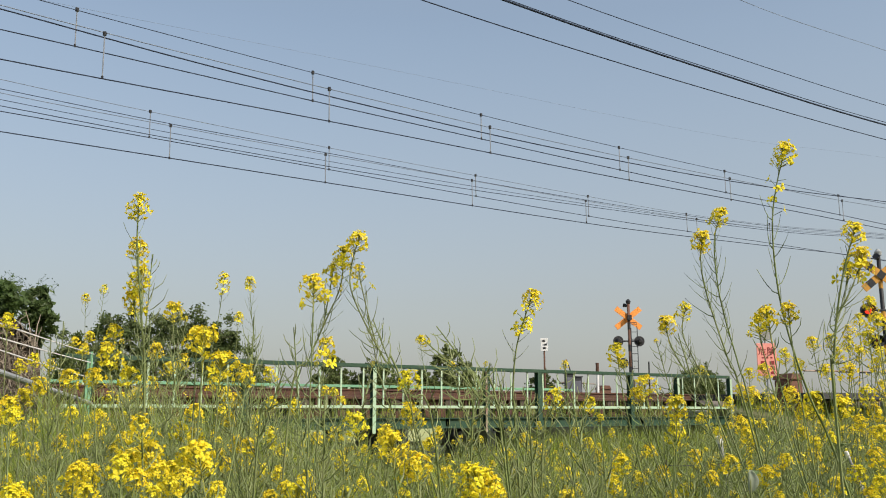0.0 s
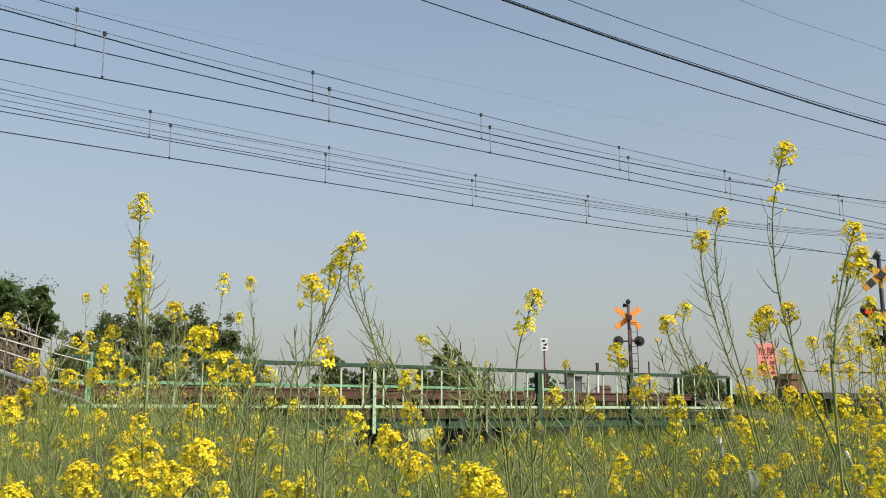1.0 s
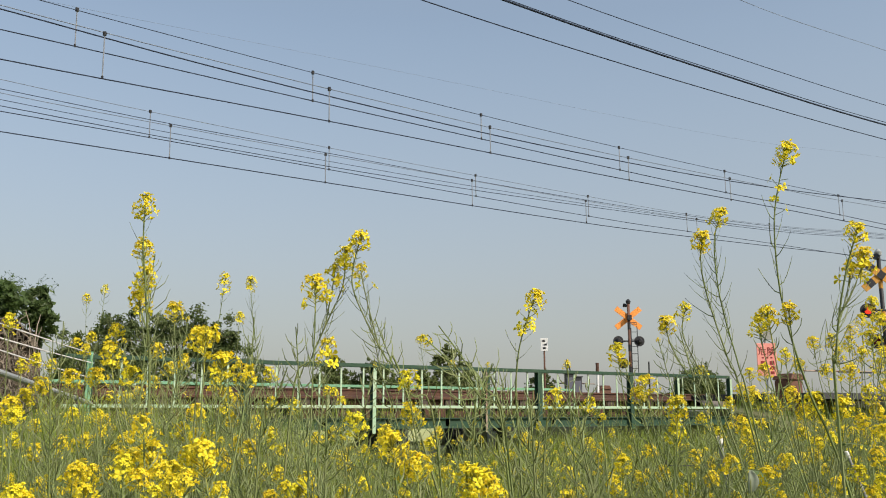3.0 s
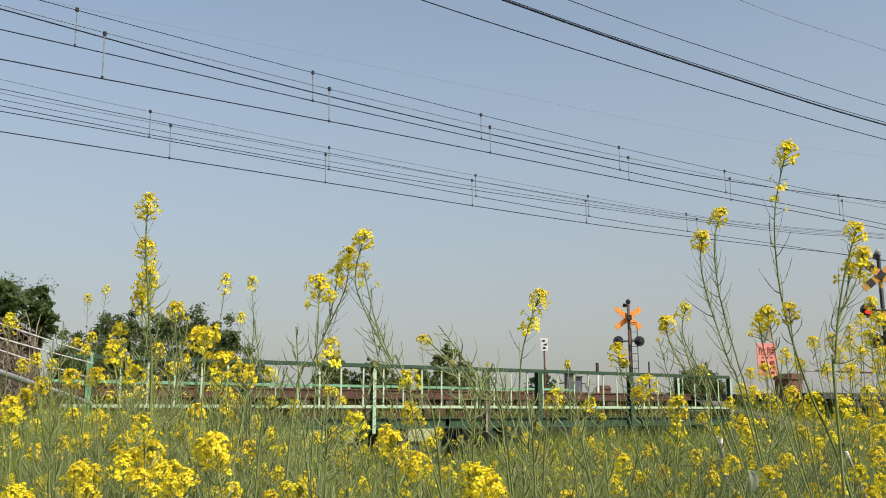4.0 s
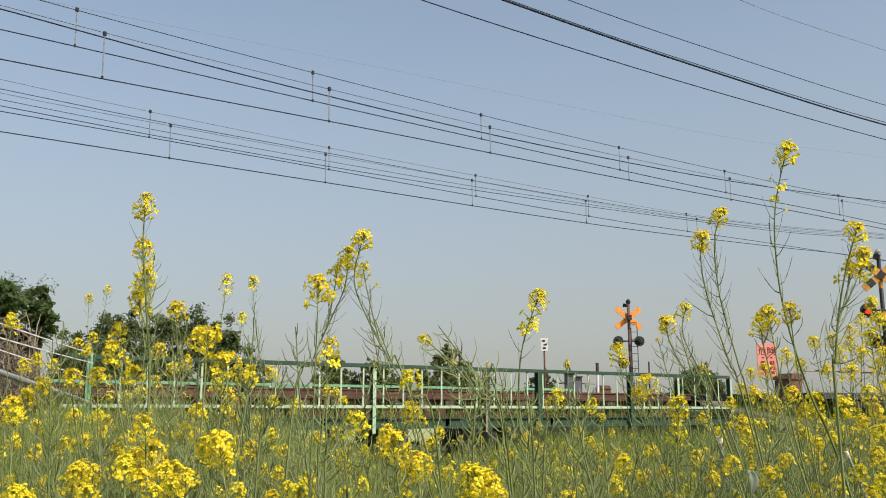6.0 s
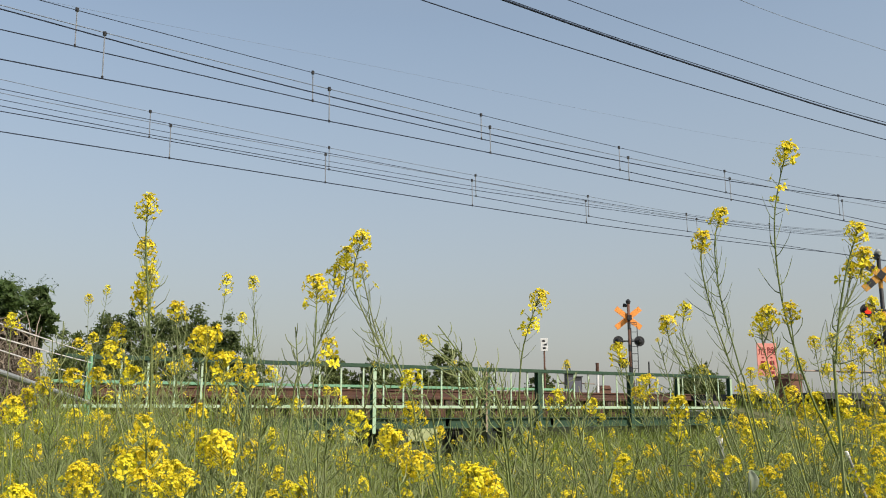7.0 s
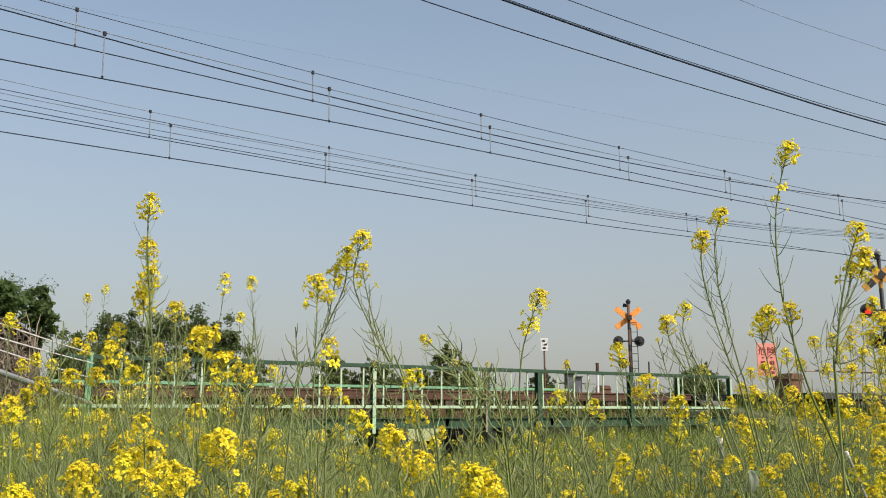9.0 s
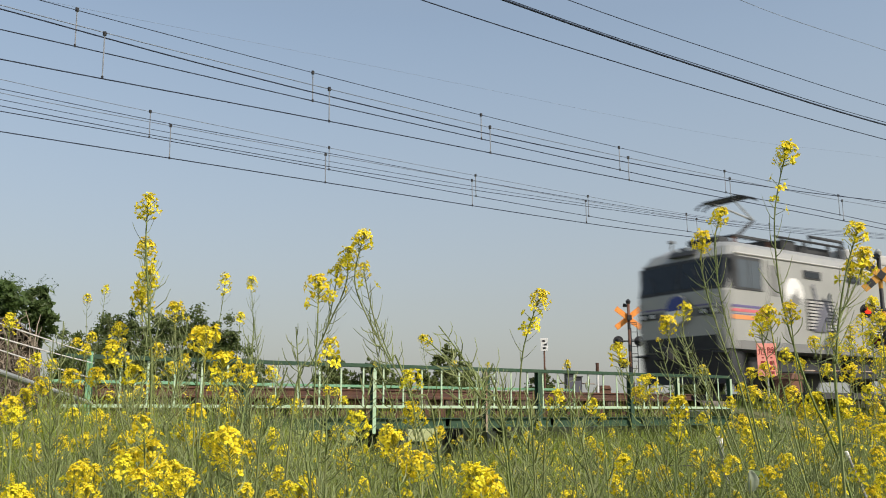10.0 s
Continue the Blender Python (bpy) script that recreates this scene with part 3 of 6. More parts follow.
def field_litter():
    k = thing("stake", pose(3.93, 3.03, 0, 0, -12, 0), "pale weathered stake leaning in the field", "stake", "field stakes")
    part("shaft", Soup().tube([(0, 0, 0), (0, 0, 0.93)], 0.014, 0.012, 8), "galv", k)
    part("tip", Soup().tube([(0, 0, 0.91), (0, 0, 0.945)], 0.017, n=8), "white", k, "white cap")
    k = thing("stake", pose(2.853, 1.414, -0.02, 0, -20, -34), "thin pale stake leaning in the field", "stake", "field stakes")
    part("shaft", Soup().tube([(0, 0, 0), (0, 0, 1.0)], 0.005, 0.004, 8), "galv", k)
    part("tip", Soup().tube([(0, 0, 0.99), (0, 0, 1.01)], 0.0055, n=8), "white", k, "white cap")
    c = thing("field_wire", pose(0, 0, 0), "dark wire sagging between short stakes in the field", "wire")
    a, b = V((4.3, 3.9, 0.72)), V((5.75, 4.1, 0.74))
    part("strand", Soup().tube([a.lerp(b, i / 8) - V((0, 0, 0.03 * math.sin(math.pi * i / 8))) for i in range(9)], 0.005, n=5), "black", c, "black strand", fix=False)
    for p in (a, b):
        part("post", Soup().tube([(p.x, p.y, 0), (p.x, p.y, p.z + 0.03)], 0.01, n=6), "wood", c, "thin stake")
    w = thing("broadleaf_weed", pose(1.51, 1.154, -0.02, 0, 0, -34), "slender weed with a pale withered leaf", "weed")
    part("stem", Soup().tube([(0.02, 0, 0), (0, 0.01, 0.47), (0, 0, 0.955)], 0.003, 0.0015, 5), "stem", w, "thin stem", fix=False)
    g = Soup()
    for i in range(9):
        t = i / 8
        half = 0.011 * math.sin(math.pi * (0.06 + 0.9 * t)) ** 0.7
        for q in (-1, -0.4, 0.4, 1):
            g.v.append((half * q + 0.006 * math.sin(3 * t), 0.012 * t * t - 0.004 * q * q, 0.955 - 0.044 * t))
    g.f = [(i * 4 + j, i * 4 + j + 1, i * 4 + j + 5, i * 4 + j + 4) for i in range(8) for j in range(3)]
    lf = part("leaf", g, "pale_leaf", w, "pale grey-green withered leaf", fix=False, smooth=True)
    lf.modifiers.new("thick", "SOLIDIFY").thickness = 0.0012


field_litter()


# ---- rope barrier on the path to the bridge ----
def rope_barrier():
    a, b = V((2.75, 12.3, 0)), V((-0.55, 4.1, 0))
    g = thing("rope_barrier", pose(0, 0, 0), "pale wire-rope barrier with grey lower rail beside the path", "barrier")
    way = (b - a).normalized()
    side = way.cross(V((0, 0, 1)))
    for z0, z1 in ((1.789, 1.751), (1.671, 1.637), (1.472, 1.636)):
        strand = Soup()
        for turn in (0, math.pi):
            pts = []
            for i in range(1500):
                f = i / 1499
                q = turn + i * TURN / 7
                sag = 0.012 * math.sin(math.pi * min(f, 0.72) / 0.72)
                pts.append(a.lerp(b, f) + V((0, 0, z0 + (z1 - z0) * f - sag)) + side * (0.004 * math.cos(q)) + V((0, 0, 0.004 * math.sin(q))))
            strand.tube(pts, 0.0036, n=4)
        part("rope", strand, "rope", g, "pale twisted wire rope", fix=False)
    part("rail", Soup().tube([a + V((0, 0, 1.15)), b + V((0, 0, 1.58))], 0.027, n=10), "galv", g, "grey steel pipe")
    for i in range(3):
        p = a.lerp(b, (0.02, 0.72, 1.0)[i])
        part("post", Soup().tube([p, p + V((0, 0, 1.81 if not i else 1.90))], 0.03 if i else 0.02, n=12), "galv" if i else "mid_green", g, "steel post")


rope_barrier()


# ---- trees and shrubs ----
def leaf_cloud(n, blobs, size, rng):
    """Small bent leaves in clumps inside several rounded masses (centre, radii), with gaps."""
    s = Soup()
    clumps = []
    for c, r in blobs:
        for _ in range(max(26, int(45 * r[0] * r[2]))):
            d = V((rng.gauss(0, 1), rng.gauss(0, 1), rng.gauss(0, 1))).normalized() * rng.uniform(0.4, 1.22)
            clumps.append((V(c) + V((d.x * r[0], d.y * r[1], d.z * r[2])), 0.185 * (r[0] * r[1] * r[2]) ** (1 / 3) * rng.uniform(0.6, 1.3)))
    for _ in range(n):
        c, r = rng.choice(clumps)
        p = c + V((rng.gauss(0, r * 0.6), rng.gauss(0, r * 0.6), rng.gauss(0, r * 0.5)))
        face = (V((rng.gauss(0, 1), rng.gauss(0, 1), rng.gauss(0, 1))).normalized() + V((0.15, -0.55, 0.6))).normalized()
        a = face.cross(V((rng.gauss(0, 1), rng.gauss(0, 1), rng.gauss(0, 1)))).normalized()
        b = face.cross(a)
        w = size * rng.uniform(0.6, 1.3)
        s.add([p - a * w, p + b * w * 0.45, p + a * w, p - b * w * 0.45], [(0, 1, 2, 3)])
    return s


def tree(name, at, height, blobs, leaves, size, label, category, group="", mat="foliage", rng=None):
    rng = rng or random.Random(int(height * 100))
    t = thing(name, at, label, category, group)
    wood = Soup().tube([(0, 0, -0.1), (0.05, 0, height * 0.3), (0, 0.05, height * 0.62)], height * 0.028, height * 0.012, 8)
    for c, r in blobs:
        c = V(c)
        z = min(height * 0.35, c.z * 0.6)
        wood.tube([(0, 0, z), (c.x * 0.5, c.y * 0.5, z + (c.z - z) * 0.6), tuple(c), (c.x * 1.15, c.y * 1.15, c.z + r[2] * 0.7)], height * 0.012, 0.01, 5)
        for _ in range(7):
            d = V((rng.gauss(0, 1), rng.gauss(0, 1), rng.gauss(0.3, 1))).normalized()
            wood.tube([tuple(c), tuple(c + V((d.x * r[0], d.y * r[1], d.z * r[2])) * 1.05)], 0.02, 0.004, 3)
    part("trunk", wood, "bark", t, "brown bark", fix=False)
    part("crown", leaf_cloud(leaves, blobs, size, rng), mat, t, "", fix=False)
    return t


tree("shrub", pose(7.8, 27.0, 0), 4.2, [((-2.2, 0, 2.5), (0.7, 0.9, 0.9)), ((-1.4, 0, 2.9), (0.9, 1.0, 0.95)), ((-0.4, 0, 3.1), (1.0, 1.1, 0.9)), ((0.8, 0.2, 3.2), (0.9, 1.0, 0.9)), ((1.6, 0, 3.2), (0.8, 0.9, 0.9)), ((2.2, 0, 2.7), (0.7, 0.9, 0.8)), ((2.9, 0, 2.1), (0.6, 0.8, 0.6)), ((0, 0, 1.7), (3.0, 1.2, 0.9))], 50000, 0.055,
     "broad grey-green roadside shrub with airy outline", "shrub")
BLOB = [((-2.18, 0.0, 3.68), (0.8, 0.92, 0.69)), ((-1.03, 0.34, 2.99), (1.15, 1.15, 0.8)), ((0.23, 0.0, 3.68), (1.03, 1.03, 0.92)), ((-0.8, 0.0, 4.94), (0.8, 0.92, 0.8)), ((0.57, 0.23, 5.63), (0.69, 0.8, 0.8)), ((1.61, 0.0, 4.6), (0.92, 0.92, 0.69)), ((2.42, 0.23, 3.56), (0.8, 0.92, 0.69)), ((1.15, 0.0, 2.64), (1.49, 1.38, 0.8)), ((-0.23, 0.0, 1.95), (1.84, 1.49, 0.69))]
first = tree("tree", pose(40.8, 60, 0), 6.2, BLOB, 12000, 0.14, "small dark green tree standing in the meadow", "tree", "distant trees")
for x, y, k, rz in ((30.5, 60, 0.84, 40), (35.4, 62, 0.8, 110), (72.0, 60, 0.9, 200), (74.6, 61, 0.74, 20), (25.2, 66, 0.8, 80), (69, 60, 0.66, 300), (38.2, 66, 0.78, 10), (43.3, 63, 0.7, 150), (50.5, 60, 0.72, 260), (48.2, 66, 0.6, 70), (79, 66, 0.75, 130), (21, 58, 0.72, 0), (60, 70, 0.6, 220), (82, 58, 0.6, 20)):
    copy_thing(first, pose(x, y, 0, 0, 0, rz) @ Matrix.Diagonal((k * 1.15, k, k, 1)))

tree("round_bush", pose(36.3, 30.4, 0), 2.7, [((0, 0, 2.4), (1.0, 1.0, 0.72)), ((-0.6, 0, 2.0), (0.8, 0.8, 0.65)), ((0.6, 0, 2.0), (0.8, 0.8, 0.65)), ((0, 0, 1.1), (1.4, 1.1, 0.7))], 34000, 0.075, "rounded dark green bush beyond the crossing", "bush")


def vine_bank():
    """A mound of dry twigs on the bank, overgrown with vine leaves."""
    rng = random.Random(3)
    t = thing("vine_thicket", pose(0.55, 10.4, 0.3), "mound of dry brown twigs topped with green vines", "thicket")
    s = Soup()
    for _ in range(7500):
        x, y = rng.uniform(-1.9, 1.12), rng.gauss(-0.1, 0.3)
        z = rng.uniform(0.25, 1.72 - 0.35 * max(0, x - 0.6))
        d = V((rng.gauss(0, 0.12), rng.gauss(0, 0.15), rng.gauss(0.0, 0.35)))
        s.tube([(x, y, z), (x + d.x * 0.3, y + d.y * 0.4, z + d.z * 0.3), (x + d.x * 0.7, y + d.y * 0.6, z + d.z * 0.45)], 0.0065, 0.003, 3, False)
    part("twig_tangle", s, "twig", t, "tangled dry brown twigs", fix=False)["kind"] = "stuff"
    # mass behind the twigs, its dark colour painting the shade in their gaps
    mound = Soup()
    for j in range(9):
        for i in range(25):
            a, q = -2.0 + 3.2 * i / 24, math.pi * j / 8
            mound.v.append((a, -0.28 * math.cos(q) + 0.1 * noise.noise(V((a * 3, j, 0))), (1.92 - 0.3 * max(0, a - 0.5)) * math.sin(q) + 0.12 * noise.noise(V((a * 4, j, 5))) - 0.1))
    mound.f = [(j * 25 + i, j * 25 + i + 1, j * 25 + i + 26, j * 25 + i + 25) for j in range(8) for i in range(24)]
    part("brush", mound, "bark", t, "undergrowth mound, coloured dark for the shaded gaps between twigs", fix=False)
    core = Soup()
    for i in range(9):
        core.tube([(-1.8 + i * 0.36, 0.2, -0.3), (-1.75 + i * 0.35, 0.15, 0.7), (-1.7 + i * 0.34, 0.2, 1.6)], 0.05, 0.02, 6)
    part("branches", core, "bark", t, "", fix=False)
    part("vine_foliage", leaf_cloud(19000, [((-1.4, -0.1, 1.9), (0.6, 0.5, 0.2)), ((-0.6, -0.15, 1.93), (0.6, 0.5, 0.19)), ((0.2, -0.2, 1.92), (0.6, 0.5, 0.18)), ((0.8, -0.2, 1.90), (0.45, 0.5, 0.16)), ((1.12, -0.2, 1.72), (0.14, 0.3, 0.26))], 0.036, rng), "ivy", t, "fresh green vine leaves", fix=False)["kind"] = "stuff"
    sprays = Soup()
    for _ in range(90):
        x = rng.uniform(-1.6, 1.1)
        z = 1.9
        p = [V((x, 0, z))]
        for k in range(5):
            p.append(p[-1] + V((rng.gauss(0.03, 0.05), rng.gauss(0, 0.03), rng.uniform(0.02, 0.08))))
        sprays.tube(p, 0.004, 0.0015, 3, False)
        for q in p[2:]:
            for _ in range(2):
                a = V((rng.gauss(0, 1), rng.gauss(0, 1), rng.gauss(0, 1))).normalized() * 0.015
                b = a.cross(V((0.3, 0.5, 1))).normalized() * 0.007
                c = q + V((rng.gauss(0, 0.02), 0, rng.gauss(0, 0.02)))
                sprays.add([c - a, c + b, c + a, c - b], [(0, 1, 2, 3)])
    part("vine_shoot_tangle", sprays, "ivy", t, "thin upright shoots", fix=False)["kind"] = "stuff"


vine_bank()
# ---- locomotive ----
def front_x(y, z):
    """How far back the cab front lies at a height, with rounded corners."""
    base = np.interp(z, [0.3, 0.95, 1.3, 2.35, 3.25, 3.5, 3.72], [0.12, 0.0, -0.06, -0.06, 0.17, 0.36, 0.8])
    a = min(abs(y) / 1.475, 1.0)
    return float(base + 0.05 * a * a + 0.22 * max(0, (a - 0.86) / 0.14) ** 2)


def front_panel(y0, y1, z0, z1, off, thick=0.02, n=10, k=5):
    """A plate that follows the cab front."""
    s = Soup()
    for d in (off, off - thick):
        s.v += [(front_x(y0 + (y1 - y0) * i / n, z0 + (z1 - z0) * j / k) - d, y0 + (y1 - y0) * i / n, z0 + (z1 - z0) * j / k) for j in range(k + 1) for i in range(n + 1)]
    w, q = n + 1, (n + 1) * (k + 1)
    for j in range(k):
        for i in range(n):
            a = j * w + i
            s.f += [(a, a + w, a + w + 1, a + 1), (q + a, q + a + 1, q + a + w + 1, q + a + w)]
    for i in range(n):
        s.f += [(i, i + 1, q + i + 1, q + i), (k * w + i, q + k * w + i, q + k * w + i + 1, k * w + i + 1)]
    for j in range(k):
        s.f += [(j * w, q + j * w, q + j * w + w, j * w + w), (j * w + n, j * w + w + n, q + j * w + w + n, q + j * w + n)]
    return s


WHEELS = []


def locomotive():
    L = thing("electric_locomotive", pose(17.24, 15, 1.55), "silver-grey electric locomotive with purple, red and orange stripes", "locomotive")
    body = Soup()
    zs = [0.95, 1.3, 1.8, 2.35, 2.8, 3.25, 3.5, 3.66, 3.72]
    half = [1.475, 1.475, 1.475, 1.475, 1.47, 1.45, 1.34, 1.05, 0.7]
    ys = [-1, -0.97, -0.92, -0.8, -0.5, -0.2, 0.2, 0.5, 0.8, 0.92, 0.97, 1]
    n = 2 * len(ys)
    for z, w in zip(zs, half):
        body.v += [(front_x(y * 1.475, z), y * w, z) for y in ys] + [(19.8 - front_x(y * 1.475, z), y * w, z) for y in reversed(ys)]
    for j in range(len(zs) - 1):
        body.f += [(j * n + i, j * n + (i + 1) % n, (j + 1) * n + (i + 1) % n, (j + 1) * n + i) for i in range(n)]
    body.f += [tuple(reversed(range(n))), tuple(range((len(zs) - 1) * n, len(zs) * n))]
    ob = part("body", body, "silver", L, "silver-grey painted steel body")
    ob.modifiers.new("edge", "BEVEL").width = 0.02
    side = -1.478
    # cab front
    part("windscreen_surround", front_panel(-1.47, 1.47, 2.40, 3.24, 0.012, n=24), "under", L, "black windscreen band")
    for y0, y1 in ((-1.40, -0.04), (0.04, 1.40)):
        ws = part("windscreen", front_panel(y0, y1, 2.48, 3.16, 0.022), "glass", L, "dark windscreen pane")
        c = (y0 + y1) / 2
        part("wiper", Soup().tube([(front_x(c, 2.42) - 0.05, c - 0.1, 2.42), (front_x(c, 2.95) - 0.05, c + 0.25, 2.95)], 0.012, n=5), "black", ws, "black wiper")
    part("head_light_box", front_panel(-0.40, 0.40, 3.36, 3.66, 0.12, 0.4), "under", L, "dark box over the windscreen")
    for y in (-0.18, 0.18):
        part("head_light", Soup().disc((front_x(y, 3.52) - 0.12, y, 3.52), (-1, 0, 0.1), 0.075, 0.02, 16), "white", L, "round head lamp")
    part("front_band", front_panel(-1.36, 1.36, 1.78, 1.97, 0.008), "silver_dark", L, "grey band across the front")
    part("front_line", front_panel(-1.36, 1.36, 2.02, 2.06, 0.009), "purple", L, "thin purple line")
    for y in (-0.98, 0.98):
        bx = part("lamp_housing", front_panel(y - 0.3, y + 0.3, 1.80, 1.96, 0.03, 0.05), "under", L, "dark lamp housing")
        for q in (-0.16, 0.16):
            part("lamp", Soup().disc((front_x(y + q, 1.88) - 0.032, y + q, 1.88), (-1, 0, 0), 0.06, 0.012, 14), "white", bx, "round lamp glass")
    mark = part("head_mark", Soup().disc((-0.13, -0.08, 1.98), (-1, 0, 0), 0.36, 0.05, 36), "silver", L, "round train badge")
    part("badge_field", Soup().disc((-0.182, -0.08, 1.98), (-1, 0, 0), 0.33, 0.006, 36), "blue", mark, "dark blue upper field")
    part("badge_field", Soup().prism([(0.33 * math.cos(a), 0.33 * math.sin(a)) for a in [math.pi + math.pi * i / 18 for i in range(19)]], -0.196, -0.19, lambda u, w, q: V((q, -0.08 + u, 1.95 + w))), "white", mark, "pale lower field")
    part("lower_front", front_panel(-1.44, 1.44, 0.97, 1.30, 0.006), "under", L, "black lower front")
    # skirt, coupler, steps
    part("skirt", front_panel(-1.38, 1.38, 0.16, 0.93, 0.06, 0.5), "under", L, "black snow plough skirt")
    part("coupler", Soup().box(-0.62, 0.1, -0.12, 0.12, 0.72, 1.0).box(-0.72, -0.5, -0.2, 0.2, 0.7, 1.02), "black", L, "black coupler", bevel=0.03)
    for y in (-0.5, -0.35, 0.35, 0.5):
        part("hose", Soup().tube([(-0.05, y, 0.92), (-0.25, y, 0.75), (-0.2, y * 1.02, 0.45), (-0.1, y, 0.42)], 0.03, n=8), "black", L, "black air hose")
    for y in (-1.25, 1.25):
        part("hand_rail", Soup().tube([(-0.03, y, 1.45), (-0.10, y, 1.5), (-0.10, y, 2.2), (-0.03, y, 2.25)], 0.016, n=6), "galv", L, "steel hand rail")
        part("step", Soup().box(-0.16, 0.05, y - 0.18, y + 0.18, 0.86, 0.9), "under", L, bevel=0.01)
    # side near the viewer and its twin on the other side
    for sg in (1, -1):
        y0 = side * sg
        o = -0.012 * sg
        lo, hi = min(y0, y0 + o), max(y0, y0 + o)
        win = part("cab_window_frame", Soup().box(0.24, 1.36, lo, hi, 2.38, 3.20), "under", L, "black cab window frame", bevel=0.004)
        lo2, hi2 = min(y0 + o, y0 + o * 1.6), max(y0 + o, y0 + o * 1.6)
        part("pane", Soup().box(0.43, 0.82, lo2, hi2, 2.44, 3.12), "sky_glass", win, "dark glass")
        part("pane", Soup().box(0.87, 1.29, lo2, hi2, 2.44, 3.12), "sky_glass", win, "dark glass")
        dr = part("cab_door", Soup().box(1.55, 2.15, lo, hi, 1.05, 3.2), "silver", L, "silver cab door", bevel=0.004)
        part("door_window", Soup().box(1.66, 2.02, lo2, hi2, 2.3, 3.08), "silver_dark", dr, "grey window")
        part("handle", Soup().tube([(1.5, y0 + o * 3, 1.2), (1.5, y0 + o * 3, 2.2)], 0.015, n=6), "galv", dr, "steel grab rail")
        part("handle", Soup().tube([(2.21, y0 + o * 3, 1.2), (2.21, y0 + o * 3, 2.2)], 0.015, n=6), "galv", dr, "steel grab rail")
        for z0, z1, mt, nm in ((1.95, 2.01, "purple", "purple"), (1.84, 1.915, "red", "red"), (1.785, 1.80, "purple", "purple"), (1.66, 1.765, "stripe_orange", "orange")):
            part("stripe", Soup().box(0.16, 1.52, min(y0, y0 + o * 0.5), max(y0, y0 + o * 0.5), z0, z1), mt, L, nm + " stripe")
        for x0, x1, z0, z1 in ((3.08, 3.82, 2.86, 3.08), (4.98, 5.66, 2.90, 3.10), (7.0, 7.7, 2.88, 3.08), (9.5, 10.2, 2.88, 3.08), (12.0, 12.7, 2.88, 3.08), (15.6, 16.3, 2.88, 3.08)):
            w = part("side_window", Soup().box(x0, x1, lo, hi, z0, z1), "under", L, "small dark window", bevel=0.003)
            part("pane", Soup().box(x0 + 0.05, x1 - 0.05, lo2, hi2, z0 + 0.04, z1 - 0.04), "glass", w, "dark glass")
        for bx in (3.12, 5.95, 8.8, 11.6, 14.4):
            lv = part("louvre_panel", Soup().box(bx, bx + 1.2, lo, hi, 1.52, 2.34), "under", L, "ribbed ventilation grille")
            for i in range(9):
                z = 1.56 + i * 0.085
                part("slat", Soup().box(bx + 0.03, bx + 1.17, min(y0 + o, y0 + o * 3), max(y0 + o, y0 + o * 3), z, z + 0.05), "roof", lv, "silver slat")
        em = part("emblem", Soup().disc((2.62, y0 + o, 2.46), (0, -sg, 0), 0.37, 0.006, 36), "white", L, "white round emblem")
        part("emblem_figure", Soup().prism([(2.36, 2.22), (2.50, 2.42), (2.60, 2.36), (2.72, 2.58), (2.80, 2.34), (2.90, 2.30), (2.84, 2.16), (2.62, 2.11), (2.44, 2.14)], y0 + o * 1.9, y0 + o * 1.6, lambda u, w, q: V((u, q, w))), "silver_dark", em, "grey figure in the emblem")
        part("emblem_tail", Soup().prism([(3.3, 1.5), (3.95, 1.52), (4.05, 2.2), (3.95, 2.42), (3.86, 2.3), (3.62, 2.05), (3.42, 2.75), (3.36, 2.72), (3.58, 1.9)], y0 + o * 3.4, y0 + o * 3.1, lambda u, w, q: V((u, q, w))), "blue_grey", L, "dark grey spiked shape over the grille")
        part("roof_gutter", Soup().tube([(0.35, y0 * 0.99, 3.28), (19.4, y0 * 0.99, 3.28)], 0.025, n=6), "roof", L, "pale roof gutter")
        part("side_sill", Soup().box(0.3, 19.5, min(y0, y0 + o), max(y0, y0 + o), 0.95, 1.16), "silver_dark", L, "grey lower sill")
    # running gear
    for bx in (3.0, 9.9, 16.8):
        for sg in (-1, 1):
            fr = part("bogie_frame", Soup().box(bx - 1.9, bx + 1.9, sg * 1.1 - 0.08, sg * 1.1 + 0.08, 0.45, 0.8), "under", L, "black bogie frame", bevel=0.03)
            for ax in (-1.25, 1.25):
                part("axle_box", Soup().box(bx + ax - 0.2, bx + ax + 0.2, sg * 1.2 - 0.08, sg * 1.2 + 0.08, 0.38, 0.75), "under", fr, bevel=0.02)
                part("spring", Soup().tube([(bx + ax + 0.4, sg * 1.15, 0.35), (bx + ax + 0.4, sg * 1.15, 0.8)], 0.09, n=10), "black", fr)
        for ax in (-1.25, 1.25):
            for sg in (-1, 1):
                wl = part("wheel", Soup().disc((0, 0, 0), (0, sg, 0), 0.57, 0.13, 36).disc((0, sg * 0.1, 0), (0, sg, 0), 0.12, 0.06, 12), "under", L, "steel wheel", at=pose(bx + ax, sg * 0.5, 0.48))
                part("rim", Soup().disc((0, -sg * 0.02, 0), (0, sg, 0), 0.58, 0.03, 36), "black", wl, "dark wheel flange")
                WHEELS.append(wl)
    part("under_floor_case", Soup().box(5.4, 7.6, -1.25, 1.25, 0.35, 0.95), "under", L, "black equipment case", bevel=0.03)
    part("under_floor_case", Soup().box(12.2, 14.4, -1.25, 1.25, 0.35, 0.95), "under", L, "black equipment case", bevel=0.03)
    # roof gear
    part("roof_hatch", Soup().box(6.0, 13.6, -0.95, 0.95, 3.70, 4.02), "roof", L, "pale raised roof section", bevel=0.06)
